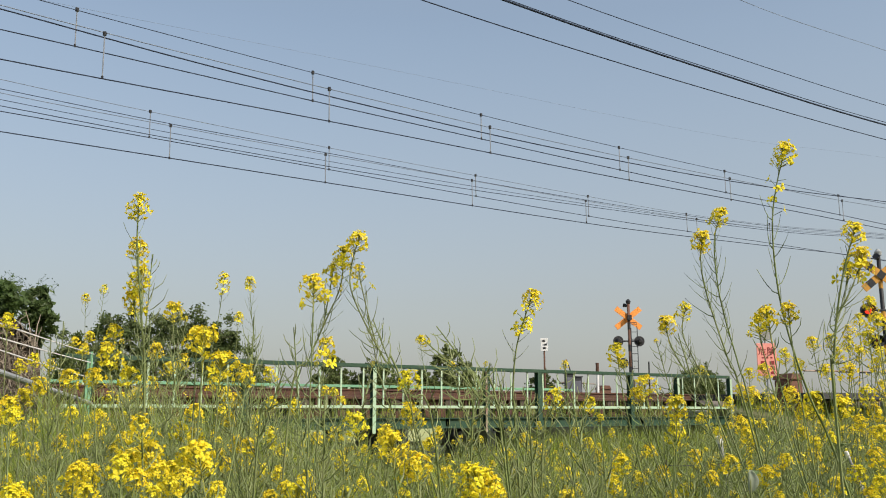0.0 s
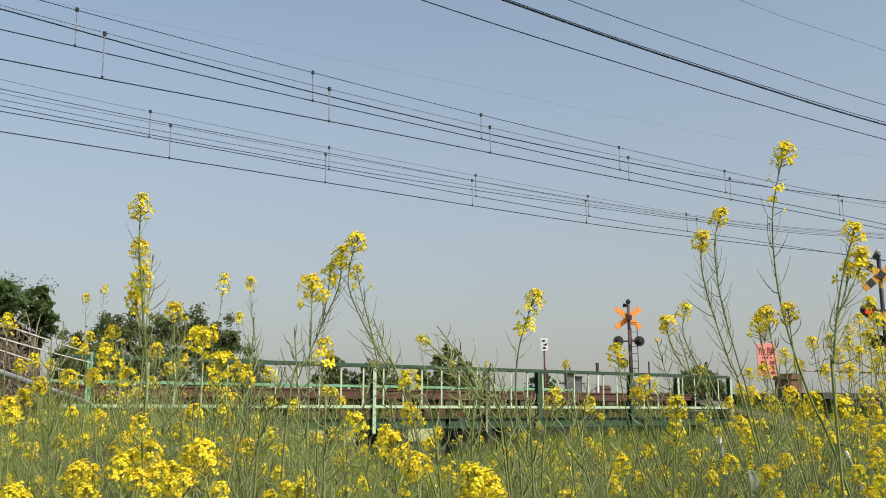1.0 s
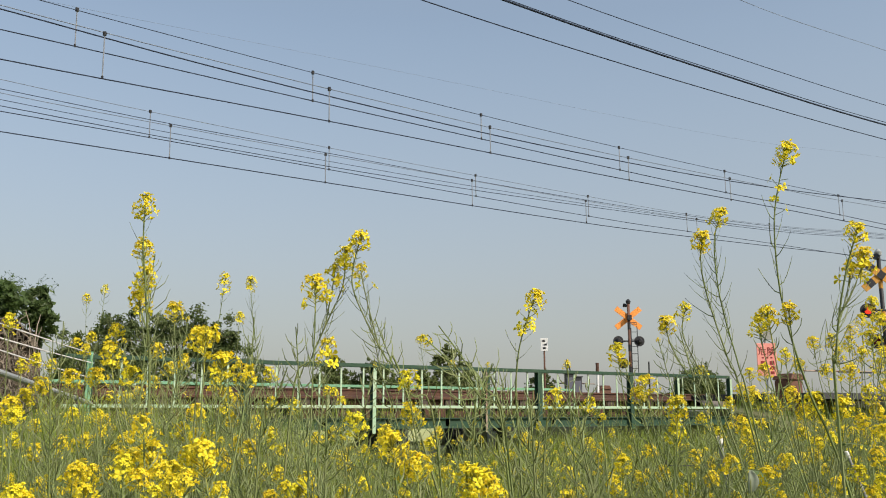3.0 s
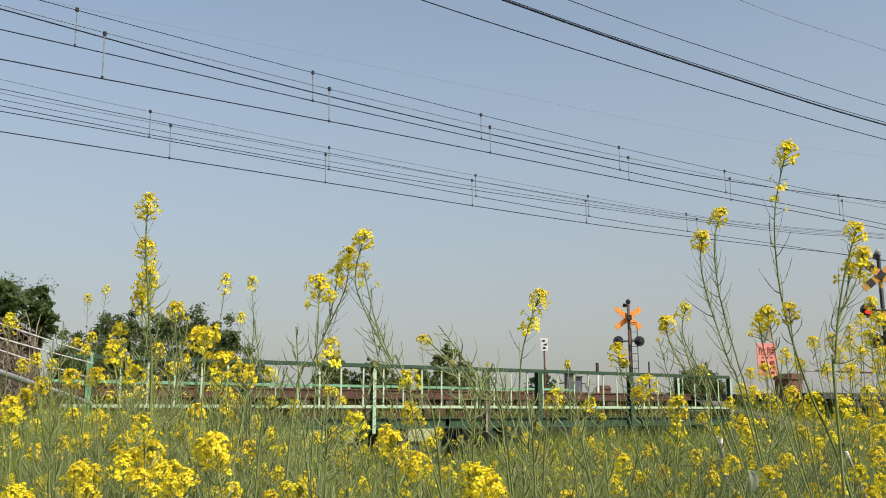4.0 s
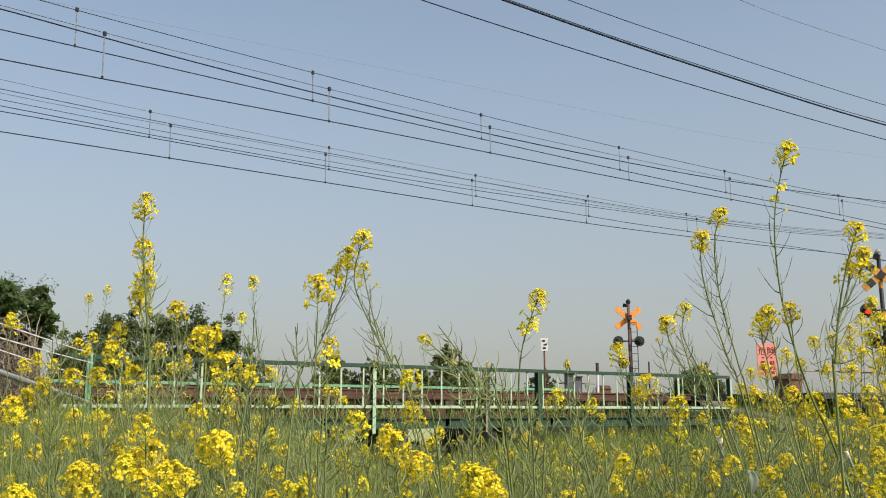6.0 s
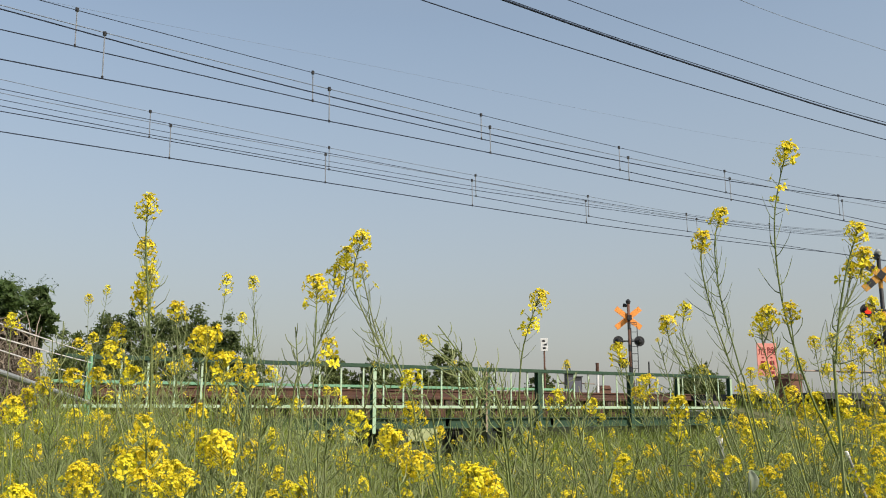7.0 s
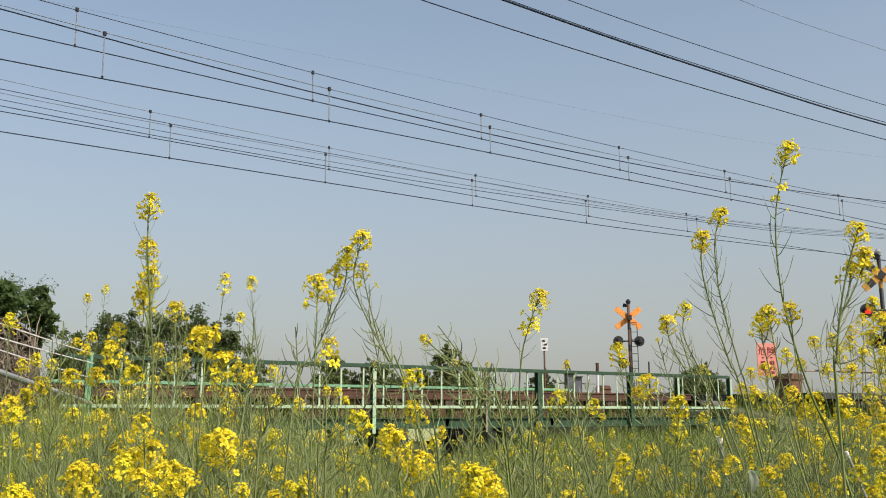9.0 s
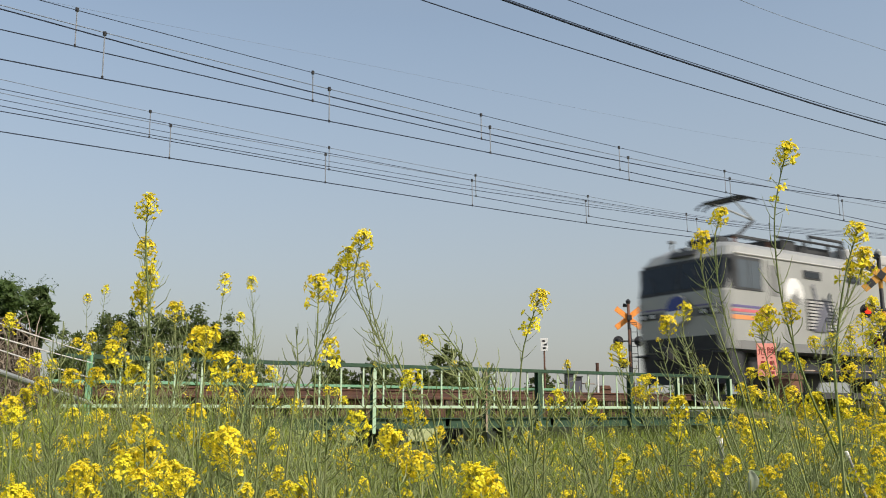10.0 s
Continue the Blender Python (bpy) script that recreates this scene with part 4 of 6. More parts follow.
    def panto(px, up):
        p = part("pantograph", Soup().box(px - 0.6, px + 0.9, -0.55, -0.47, 3.96, 4.02).box(px - 0.6, px + 0.9, 0.47, 0.55, 3.96, 4.02).box(px - 0.6, px - 0.5, -0.55, 0.55, 3.96, 4.02).box(px + 0.8, px + 0.9, -0.55, 0.55, 3.96, 4.02), "under", L, "single-arm pantograph frame")
        for qx in (-0.55, 0.85):
            for qy in (-0.5, 0.5):
                part("insulator", Soup().tube([(px + qx, qy, 3.7), (px + qx, qy, 3.96)], 0.06, 0.045, 10), "rustbox", p, "brown insulator")
        k, top, ft = ((px + 0.98, 4.66), (px - 0.18, 5.06), (px + 0.1, 4.05)) if up else ((px + 1.2, 4.2), (px - 0.3, 4.22), (px - 0.2, 4.05))
        part("lower_arm", Soup().tube([(ft[0], 0, ft[1]), (k[0], 0, k[1])], 0.055, 0.04, 8), "black", p, "thick lower arm")
        part("upper_arm", Soup().tube([(k[0], 0, k[1]), (top[0], -0.3, top[1] - 0.05)], 0.03, 0.022, 6).tube([(k[0], 0, k[1]), (top[0], 0.3, top[1] - 0.05)], 0.03, 0.022, 6), "galv", p, "slim grey upper arm")
        hd = Soup()
        for dx in (-0.15, 0.15):
            pts = [(top[0] + dx, y, top[1] - z) for y, z in ((-0.86, 0.13), (-0.74, 0.035), (-0.55, 0.0), (0.55, 0.0), (0.74, 0.035), (0.86, 0.13))]
            hd.tube(pts, 0.03, n=6)
            hd.box(top[0] + dx - 0.06, top[0] + dx + 0.06, -0.58, 0.58, top[1] - 0.03, top[1] + 0.035)
        for y in (-0.35, 0.35):
            hd.tube([(top[0] - 0.15, y, top[1] - 0.03), (top[0] + 0.15, y, top[1] - 0.03)], 0.025, n=6)
        part("collector_head", hd, "black", p, "black collector bow")
    panto(2.2, True)
    panto(16.6, False)
    for x0, x1, y0, y1, h in ((1.0, 1.5, -0.5, 0.5, 0.22), (3.4, 4.0, -0.7, 0.2, 0.35), (4.2, 5.6, -0.6, -0.3, 0.3), (4.4, 5.2, 0.1, 0.7, 0.28)):
        part("roof_box", Soup().box(x0, x1, y0, y1, 3.68, 3.70 + h), "under", L, "dark roof equipment", bevel=0.03)
    for x in (3.3, 4.3, 5.4, 5.9):
        part("bus_bar_post", Soup().tube([(x, -0.75, 3.6), (x, -0.75, 4.05)], 0.05, n=8), "under", L, "dark insulator post")
    part("bus_bar", Soup().tube([(3.0, -0.75, 4.08), (6.2, -0.75, 4.08)], 0.035, n=8), "black", L, "black roof bus bar")
    part("frame_bar", Soup().tube([(5.4, -0.2, 3.7), (5.4, -0.2, 4.42), (7.0, -0.2, 4.42), (7.0, -0.2, 4.0)], 0.05, n=8), "under", L, "dark roof frame")
    part("antenna", Soup().tube([(0.75, 0.8, 3.6), (0.75, 0.8, 3.9)], 0.03, n=8).disc((0.75, 0.8, 3.88), (0, 0, 1), 0.09, 0.06, 12), "silver_dark", L, "small grey antenna")
    return L


LOCO = locomotive()


# ---- rapeseed ----
def flower(s, c, axis, size, rng, opened=1.0):
    """Four rounded petals set crosswise; each a bent plate of three faces."""
    axis = V(axis).normalized()
    a = axis.cross(V((rng.gauss(0, 1), rng.gauss(0, 1), rng.gauss(0, 1)))).normalized()
    b = axis.cross(a)
    for k in range(4):
        an = TURN * (k + rng.uniform(-0.15, 0.15)) / 4
        d = a * math.cos(an) + b * math.sin(an)
        e = axis.cross(d)
        o = opened * rng.uniform(0.7, 1.1)
        up = axis * (1.0 - 0.75 * o)
        l, w = size * rng.uniform(0.85, 1.15), size * rng.uniform(0.30, 0.38)
        p1, p2, p3 = c + axis * size * 0.18, c + (d * o + up).normalized() * l * 0.62 + axis * size * 0.2, c + (d * o + up * 0.6).normalized() * l + axis * size * 0.14
        s.add([p1, p2 + e * w, p2 - e * w, p3 + e * w * 0.7, p3 - e * w * 0.7], [(0, 2, 1), (1, 2, 4, 3)])


def head_mesh(seed, n=36):
    """The flowering top of a raceme, about 5.5 cm across: a dense dome, its lower flowers hanging, its tip at the origin."""
    rng = random.Random(seed)
    petals, green = Soup(), Soup()
    lop, deep = rng.uniform(0, 6.3), rng.uniform(0.03, 0.05)
    for i in range(n):
        f = (i + 0.5) / n
        an = 2.4 * i + rng.uniform(-0.35, 0.35)
        r = (0.004 + 0.0205 * f**0.6) * (1 + 0.22 * math.cos(an - lop)) * rng.uniform(0.75, 1.15)
        z = 0.007 - deep * f**1.8 + rng.uniform(-0.006, 0.006)
        c = V((r * math.cos(an), r * math.sin(an), z))
        green.tube([(0, 0, z - 0.016), tuple(c)], 0.0009, 0.0007, 3, False)
        flower(petals, c, c * 45 + V((0, 0, 1.0 - 0.55 * f)), 0.0087 * rng.uniform(0.75, 1.15), rng, rng.uniform(0.3, 1.0))
    for i in range(9):
        an = 2.4 * i
        r = 0.0013 * i
        c = V((r * math.cos(an), r * math.sin(an), 0.010 - 0.0006 * i))
        green.tube([tuple(c - V((0, 0, 0.006))), tuple(c), tuple(c + V((0, 0, 0.004)))], 0.0015, 0.0017, 4)
    green.tube([(0, 0, -0.07), (0, 0, 0.006)], 0.0016, 0.0010, 4)
    return petals.mesh("flower_head", "petal"), green.mesh("bud", "bud")


HEADS = [head_mesh(100 + i, n) for i, n in enumerate((37, 31, 43, 29, 47, 35, 40, 28))]


def curve(base, tip, bend, n=9):
    """A stem from base to tip that starts with the lean and rights itself."""
    base, tip = V(base), V(tip)
    out = []
    for i in range(n + 1):
        t = i / n
        h = 1 - (1 - t) ** (1 + bend)
        out.append(V((base.x + (tip.x - base.x) * h, base.y + (tip.y - base.y) * h, base.z + (tip.z - base.z) * t)))
    return out


def bowed(knots, n=5):
    """A smooth stem through several places."""
    out = []
    for i in range(len(knots) - 1):
        p0, p1, p2, p3 = knots[max(i - 1, 0)], knots[i], knots[i + 1], knots[min(i + 2, len(knots) - 1)]
        for k in range(n):
            t = k / n
            out.append(0.5 * (2 * p1 + (p2 - p0) * t + (2 * p0 - 5 * p1 + 4 * p2 - p3) * t * t + (3 * p1 - p0 - 3 * p2 + p3) * t**3))
    return out + [knots[-1]]


def along(pts, d):
    """The place and direction d metres below the top of a polyline."""
    for i in range(len(pts) - 1, 0, -1):
        seg = pts[i - 1] - pts[i]
        if d <= seg.length or i == 1:
            return pts[i] + seg.normalized() * d, -seg.normalized()
        d -= seg.length


def pod_mesh(bow):
    s = Soup().tube([(0, 0, 0), (0.011, 0, 0.008), (0.021 + bow * 0.4, 0, 0.026), (0.030 + bow, 0, 0.047), (0.037 + bow * 1.4, 0, 0.069)], 0.0014, 0.0006, 4, False)
    return s.mesh("seed_pod", "pod", True)


def bloom_mesh(seed):
    rng = random.Random(seed)
    s = Soup()
    flower(s, V((0, 0, 0)), (0, 0, 1), 0.0092, rng, 0.8)
    if seed % 2:
        flower(s, V((0.006, 0.004, -0.002)), (0.5, 0.2, 1), 0.008, rng, 0.6)
    return s.mesh("flower", "petal")


PODS = [pod_mesh(b) for b in (0.0, 0.004, 0.008, -0.004)]
BLOOMS = [bloom_mesh(i) for i in range(6)]


def raceme(pts, rng, stem, pods, loose, green_len, loose_len, r0, r1, pod_step=0.013, gap=0.035, owner=None):
    """Stem, loose flowers beneath the head, then spreading seed pods; with an owner each is a part of its own."""
    stem.tube(pts, r0, r1, 5)
    d, an = gap, rng.uniform(0, 6)
    while d < gap + loose_len:
        p, t = along(pts, d)
        a = t.cross(V((math.cos(an), math.sin(an), 0.2))).normalized()
        q = p + a * rng.uniform(0.014, 0.024) + t * rng.uniform(0.006, 0.016)
        stem.tube([p, q], 0.0010, 0.0008, 3, False)
        if rng.random() < 0.8:
            if owner is not None:
                turn = V((0, 0, 1)).rotation_difference(a + t * 0.4).to_matrix().to_4x4()
                part("flower", rng.choice(BLOOMS), None, owner, at=Matrix.Translation(q) @ turn @ Matrix.Rotation(rng.uniform(0, 6), 4, "Z") @ Matrix.Scale(rng.uniform(1.1, 1.6), 4))
            else:
                flower(loose, q, a + t * 0.5, rng.uniform(0.008, 0.0098), rng, rng.uniform(0.3, 0.9))
        d += rng.uniform(0.004, 0.014) if loose_len < 0.12 else rng.uniform(0.010, 0.022)
        an += 2.4
    end = d + green_len
    while d < end:
        p, t = along(pts, d)
        a = t.cross(V((math.cos(an), math.sin(an), 0.1))).normalized()
        young = min(1.0, 0.35 + 0.65 * (d - gap) / 0.12)
        l = rng.uniform(0.65, 1.1) * young
        if owner is not None:
            e = t.cross(a)
            tilt = rng.uniform(-0.25, 0.4)
            x, z = (a * math.cos(tilt) + t * math.sin(tilt)), (t * math.cos(tilt) - a * math.sin(tilt))
            m = Matrix(((x.x, e.x, z.x, p.x), (x.y, e.y, z.y, p.y), (x.z, e.z, z.z, p.z), (0, 0, 0, 1)))
            part("seed_pod", rng.choice(PODS), None, owner, at=m @ Matrix.Scale(l, 4))
        else:
            up = rng.uniform(0.3, 0.9)
            q = p + (a + t * up).normalized() * 0.016
            m = q + (a * 0.75 + t * (up + 0.25)).normalized() * l * 0.033
            e = m + (a * 0.3 + t * (up + 0.4)).normalized() * l * 0.03
            stem.tube([p, q], 0.0009, 0.0010, 3, False)
            pods.tube([q, m, e], 0.0016, 0.0007, 3, False)
        d += pod_step * rng.uniform(0.6, 1.6)
        an += 2.4


def leaf_mesh(l, w):
    """A narrow drooping leaf along local X."""
    s = Soup()
    s.add([(0, 0, 0), (l * 0.35, w, 0.01), (l * 0.35, -w, 0.01), (l * 0.75, w * 0.7, -l * 0.1), (l * 0.75, -w * 0.7, -l * 0.1), (l, 0, -l * 0.3)], [(0, 2, 1), (1, 2, 4, 3), (3, 4, 5)])
    return s.mesh("leaf", "leaf")


LEAVES = [leaf_mesh(l, w) for l, w in ((0.06, 0.007), (0.09, 0.010), (0.12, 0.014))]
STALKS = {}


LABELS = {"tall": "tall rapeseed plant with long yellow flower spike and green pods", "wide": "branching rapeseed plant with several yellow heads and curved pods", "pods": "leaning rapeseed stalk past bloom, hung with green seed pods", "low": "bushy rapeseed plant thick with yellow flower heads"}
PLANTS = []


def rape_plant(base, tops, seed, look_of="wide", loose=0.05, pods=0.16, bend=0.4, thick=0.0031, sway=0, join=0.55, single=False, via=()):
    """tops: (x, y, z, width of the head) in metres; the first carries the main stem."""
    rng = random.Random(seed)
    x, y, z0 = base
    t = thing("rapeseed_plant", pose(x, y, z0), LABELS[look_of], "rapeseed", "flowering rapeseed plants")
    stem, pod, fl = Soup(), Soup(), Soup()
    main = None
    for i, (hx, hy, hz, w) in enumerate(tops):
        tip = V((hx - x, hy - y, hz - z0))
        if main is None:
            main = pts = bowed([V((0, 0, 0)), *(V((a - x, b - y, c - z0)) for a, b, c in via), tip]) if via else curve((0, 0, 0), tip, bend)
            r0 = thick
        else:
            k = min(int(len(main) * rng.uniform(join - 0.1, join + 0.1)), len(main) - 2)
            while k > 1 and main[k].z > tip.z - 0.08:
                k -= 1
            pts = curve(main[k], tip, bend, 6)
            r0 = thick * 0.6
        raceme(pts, rng, stem, pod, fl, pods * rng.uniform(0.8, 1.2), loose * rng.uniform(0.7, 1.2), r0, 0.0013, pod_step=0.019 if look_of == "tall" else 0.0095 if pods >= 0.29 else 0.015, gap=0.02 + w * 0.35, owner=t if single else None)
        d = (pts[-1] - pts[-2]).normalized()
        q = V((0, 0, 1)).rotation_difference(d).to_matrix().to_4x4()
        m = Matrix.Translation(pts[-1] - d * 0.003) @ q @ Matrix.Rotation(rng.uniform(0, 6), 4, "Z") @ Matrix.Scale(w / 0.059, 4)
        if w < 0.0145:
            continue
        petals, buds = HEADS[rng.randrange(len(HEADS))]
        h = part("flower_head", petals, None, t, "dome of bright yellow flowers", at=m)
        part("bud", buds, None, h, "yellow-green buds")
    for _ in range(rng.randint(1, 4)):
        k = rng.randint(1, max(1, sum(1 for q in main if q.z < 0.6 * main[-1].z) - 1))
        an = rng.uniform(0, 6.28)
        part("leaf", rng.choice(LEAVES), None, t, "narrow green leaf", at=Matrix.Translation(main[k]) @ Matrix.Rotation(an, 4, "Z") @ Matrix.Rotation(-0.45, 4, "Y"))
    part("stem", stem, "stem", t, "thin grey-green stem", fix=False)
    if pod.v:
        part("podding_spray", pod, "pod", t, "slender curved green pods", fix=False)["kind"] = "stuff"
    if fl.v:
        part("flower_spray", fl, "petal", t, "loose yellow flowers under the head", fix=False)["kind"] = "stuff"
    STALKS[t.name] = (stem, pod)
    PLANTS.append((t, sway, max(h[2] for h in tops) - z0))
    return t

# ---- the plants that stand out ----
rape_plant((0.579, 2.021, -0.03), [(0.51, 1.956, 1.512, 0.057), (0.54, 2.018, 1.361, 0.057), (0.541, 2.076, 1.316, 0.057), (0.547, 2.093, 1.438, 0.051)], 200, "tall", 0.022, 0.2, 0.5, 0.0037, sway=1, via=[(0.569, 2.028, 1.011), (0.540, 1.994, 1.256), (0.516, 1.974, 1.416)], single=True)
rape_plant((1.443, 1.666, -0.03), [(1.014, 1.867, 1.471, 0.057), (1.03, 1.90, 1.40, 0.04)], 201, "wide", 0.05, 0.17, 0.2, sway=2, via=[(1.153, 1.861, 1.072), (1.098, 1.877, 1.169), (1.043, 1.892, 1.268), (1.006, 1.897, 1.362)], single=True)
rape_plant((0.887, 2.084, -0.03), [(1.007, 1.932, 1.443, 0.057), (0.989, 1.952, 1.406, 0.03)], 312, "wide", 0.05, 0.22, 0.2, sway=2, via=[(0.934, 2.072, 1.033), (0.960, 2.023, 1.171), (0.988, 1.982, 1.275), (1.009, 1.950, 1.358)], single=True)
rape_plant((0.795, 1.703, -0.03), [(0.812, 1.691, 1.324, 0.057), (0.862, 1.731, 1.199, 0.043)], 202, "wide", 0.03, 0.17, 0.3, sway=2, single=True)
rape_plant((1.494, 1.795, -0.03), [(1.451, 1.739, 1.346, 0.057)], 203, "tall", 0.07, 0.07, 0.6, 0.0037, sway=3, via=[(1.456, 1.820, 0.962), (1.435, 1.806, 1.090), (1.430, 1.781, 1.218)], single=True)
rape_plant((2.237, 1.176, -0.03), [(1.853, 1.256, 1.683, 0.06)], 204, "tall", 0.18, 0.22, 1.3, 0.0037, sway=4, via=[(2.061, 1.295, 0.861), (1.960, 1.313, 1.088), (1.903, 1.319, 1.237), (1.868, 1.316, 1.358), (1.845, 1.302, 1.494), (1.843, 1.282, 1.588)], single=True)
rape_plant((1.766, 1.106, -0.03), [(1.752, 1.034, 1.434, 0.049), (1.801, 1.056, 1.388, 0.057), (1.814, 1.097, 1.368, 0.043)], 205, "tall", 0.03, 0.25, 0.5, 0.0037, sway=5, via=[(1.753, 1.115, 1.059), (1.741, 1.102, 1.153), (1.736, 1.084, 1.248), (1.740, 1.059, 1.353)], single=True)
rape_plant((2.323, 1.551, -0.03), [(2.047, 1.607, 1.613, 0.057)], 206, "wide", 0.01, 0.42, 0.8, sway=6, via=[(2.184, 1.645, 1.015), (2.132, 1.645, 1.174), (2.068, 1.646, 1.365), (2.037, 1.632, 1.524)], single=True)
rape_plant((2.232, 1.436, -0.03), [(1.898, 1.556, 1.520, 0.057)], 207, "wide", 0.01, 0.40, 0.6, sway=6, via=[(2.049, 1.560, 1.032), (1.989, 1.567, 1.182), (1.920, 1.573, 1.362), (1.898, 1.568, 1.453)], single=True)
rape_plant((2.669, 1.722, -0.03), [(2.253, 1.931, 1.385, 0.057)], 208, "wide", 0.008, 0.3, 0.3, sway=6, via=[(2.379, 1.917, 1.064), (2.305, 1.939, 1.191), (2.253, 1.950, 1.299)], single=True)
rape_plant((2.372, 1.508, -0.03), [(1.941, 1.744, 1.308, 0.057)], 209, "wide", 0.006, 0.3, 0.3, sway=6, via=[(2.082, 1.703, 1.063), (2.009, 1.731, 1.158), (1.963, 1.745, 1.238)], single=True)
rape_plant((1.056, 2.333, -0.03), [(0.769, 2.526, 1.347, 0.057)], 210, "wide", 0.02, 0.12, 0.4, sway=7, single=True)
rape_plant((1.024, 3.986, -0.03), [(1.368, 3.754, 1.642, 0.057)], 211, "tall", 0.05, 0.06, 0.4, 0.0037, sway=7, single=True)
rape_plant((1.959, 3.827, -0.03), [(1.605, 4.066, 1.683, 0.057)], 212, "wide", 0.03, 0.4, 0.4, sway=7, single=True)
rape_plant((1.630, 4.661, -0.03), [(1.756, 4.576, 1.567, 0.057)], 213, "tall", 0.04, 0.05, 0.4, 0.0037, sway=7, single=True)
rape_plant((0.481, 1.534, -0.03), [(0.518, 1.509, 1.185, 0.057), (0.558, 1.529, 1.145, 0.057), (0.61, 1.536, 1.126, 0.04), (0.538, 1.606, 1.196, 0.047)], 214, "low", 0.015, 0.05, 0.4, sway=8)
rape_plant((0.917, 1.755, -0.03), [(0.485, 2.046, 1.188, 0.057), (0.536, 2.07, 1.141, 0.051), (0.51, 2.113, 1.242, 0.039)], 215, "low", 0.015, 0.05, 0.4, sway=2)
rape_plant((0.708, 2.146, -0.03), [(0.512, 2.278, 1.142, 0.057), (0.469, 2.36, 1.144, 0.056)], 216, "low", 0.015, 0.06, 0.4, sway=8)
rape_plant((0.797, 3.190, -0.03), [(0.902, 3.119, 1.274, 0.057), (0.965, 3.165, 1.213, 0.057), (1.024, 3.195, 1.243, 0.057)], 217, "low", 0.01, 0.08, 0.4, sway=7)
rape_plant((1.980, 1.020, -0.03), [(1.685, 1.219, 1.269, 0.057), (1.757, 1.215, 1.283, 0.045), (1.737, 1.282, 1.258, 0.045)], 218, "low", 0.015, 0.05, 0.4, sway=9)
rape_plant((2.130, 1.634, -0.03), [(1.834, 1.834, 1.23, 0.057)], 219, "tall", 0.03, 0.05, 0.4, sway=9)
rape_plant((1.452, 1.520, -0.03), [(1.089, 1.765, 1.132, 0.057), (1.123, 1.809, 1.058, 0.057)], 220, "low", 0.01, 0.1, 0.4, sway=10)
rape_plant((3.725, 4.736, -0.03), [(3.228, 5.072, 1.539, 0.057), (3.496, 5.072, 1.388, 0.055)], 221, "wide", 0.0, 0.22, 0.4, sway=10)
rape_plant((1.172, 1.253, -0.03), [(0.865, 1.46, 1.004, 0.057), (0.928, 1.468, 0.963, 0.056), (0.839, 1.551, 1.039, 0.053)], 222, "low", 0.01, 0.1, 0.4, sway=10)
rape_plant((1.367, 0.862, -0.03), [(0.87, 1.198, 0.951, 0.057), (0.908, 1.21, 0.938, 0.055)], 223, "low", 0.01, 0.05, 0.4, sway=11)
rape_plant((0.391, 2.059, -0.03), [(0.444, 2.024, 0.939, 0.057), (0.46, 2.065, 0.91, 0.057)], 224, "low", 0.015, 0.05, 0.4, sway=11)
rape_plant((0.616, 1.351, -0.03), [(0.413, 1.488, 1.034, 0.051), (0.435, 1.517, 0.993, 0.057), (0.421, 1.565, 0.977, 0.055), (0.486, 1.561, 0.956, 0.057)], 225, "low", 0.015, 0.06, 0.4, sway=8)
rape_plant((0.930, 1.149, -0.03), [(0.493, 1.443, 0.992, 0.057), (0.488, 1.483, 0.984, 0.044)], 226, "low", 0.015, 0.06, 0.4, sway=13)
rape_plant((1.111, 2.023, -0.03), [(1.526, 1.743, 1.098, 0.057), (1.632, 1.731, 1.079, 0.042)], 227, "low", 0.015, 0.06, 0.4, sway=10)
rape_plant((2.007, 1.272, -0.03), [(1.621, 1.533, 1.126, 0.057), (1.645, 1.576, 1.102, 0.043)], 228, "low", 0.015, 0.04, 0.4, sway=9)
rape_plant((1.471, 1.520, -0.03), [(1.614, 1.423, 1.076, 0.057), (1.648, 1.464, 1.018, 0.057)], 229, "low", 0.015, 0.05, 0.4, sway=9)
rape_plant((0.472, 2.321, -0.03), [(0.347, 2.405, 1.074, 0.057), (0.413, 2.403, 1.122, 0.056), (0.392, 2.474, 1.098, 0.049)], 230, "low", 0.015, 0.05, 0.4, sway=8)
rape_plant((-0.100, 2.304, -0.03), [(0.315, 2.024, 0.899, 0.057)], 231, "low", 0.01, 0.05, 0.4, sway=8)
rape_plant((0.988, 5.778, -0.03), [(1.283, 5.579, 1.797, 0.057), (1.216, 5.765, 1.757, 0.057)], 232, "wide", 0.015, 0.1, 0.4, sway=7)
rape_plant((0.531, 3.347, -0.03), [(0.464, 3.392, 1.374, 0.057)], 233, "tall", 0.03, 0.06, 0.4, sway=8)
rape_plant((3.310, 1.776, -0.03), [(3.002, 1.984, 1.316, 0.057), (3.122, 1.981, 1.33, 0.057), (3.083, 2.108, 1.24, 0.057)], 234, "low", 0.02, 0.05, 0.4, sway=9)
rape_plant((1.681, 1.504, -0.03), [(2.028, 1.27, 1.077, 0.057), (2.077, 1.272, 1.158, 0.049), (2.048, 1.359, 1.089, 0.057)], 235, "low", 0.015, 0.06, 0.4, sway=9)
rape_plant((2.475, 1.212, -0.03), [(2.306, 1.326, 1.302, 0.057), (2.338, 1.373, 1.261, 0.055), (2.416, 1.388, 1.219, 0.055)], 236, "low", 0.025, 0.06, 0.4, sway=5)
rape_plant((1.309, 1.549, -0.03), [(1.724, 1.269, 0.922, 0.057), (1.682, 1.34, 0.947, 0.045)], 237, "low", 0.01, 0.06, 0.4, sway=9)
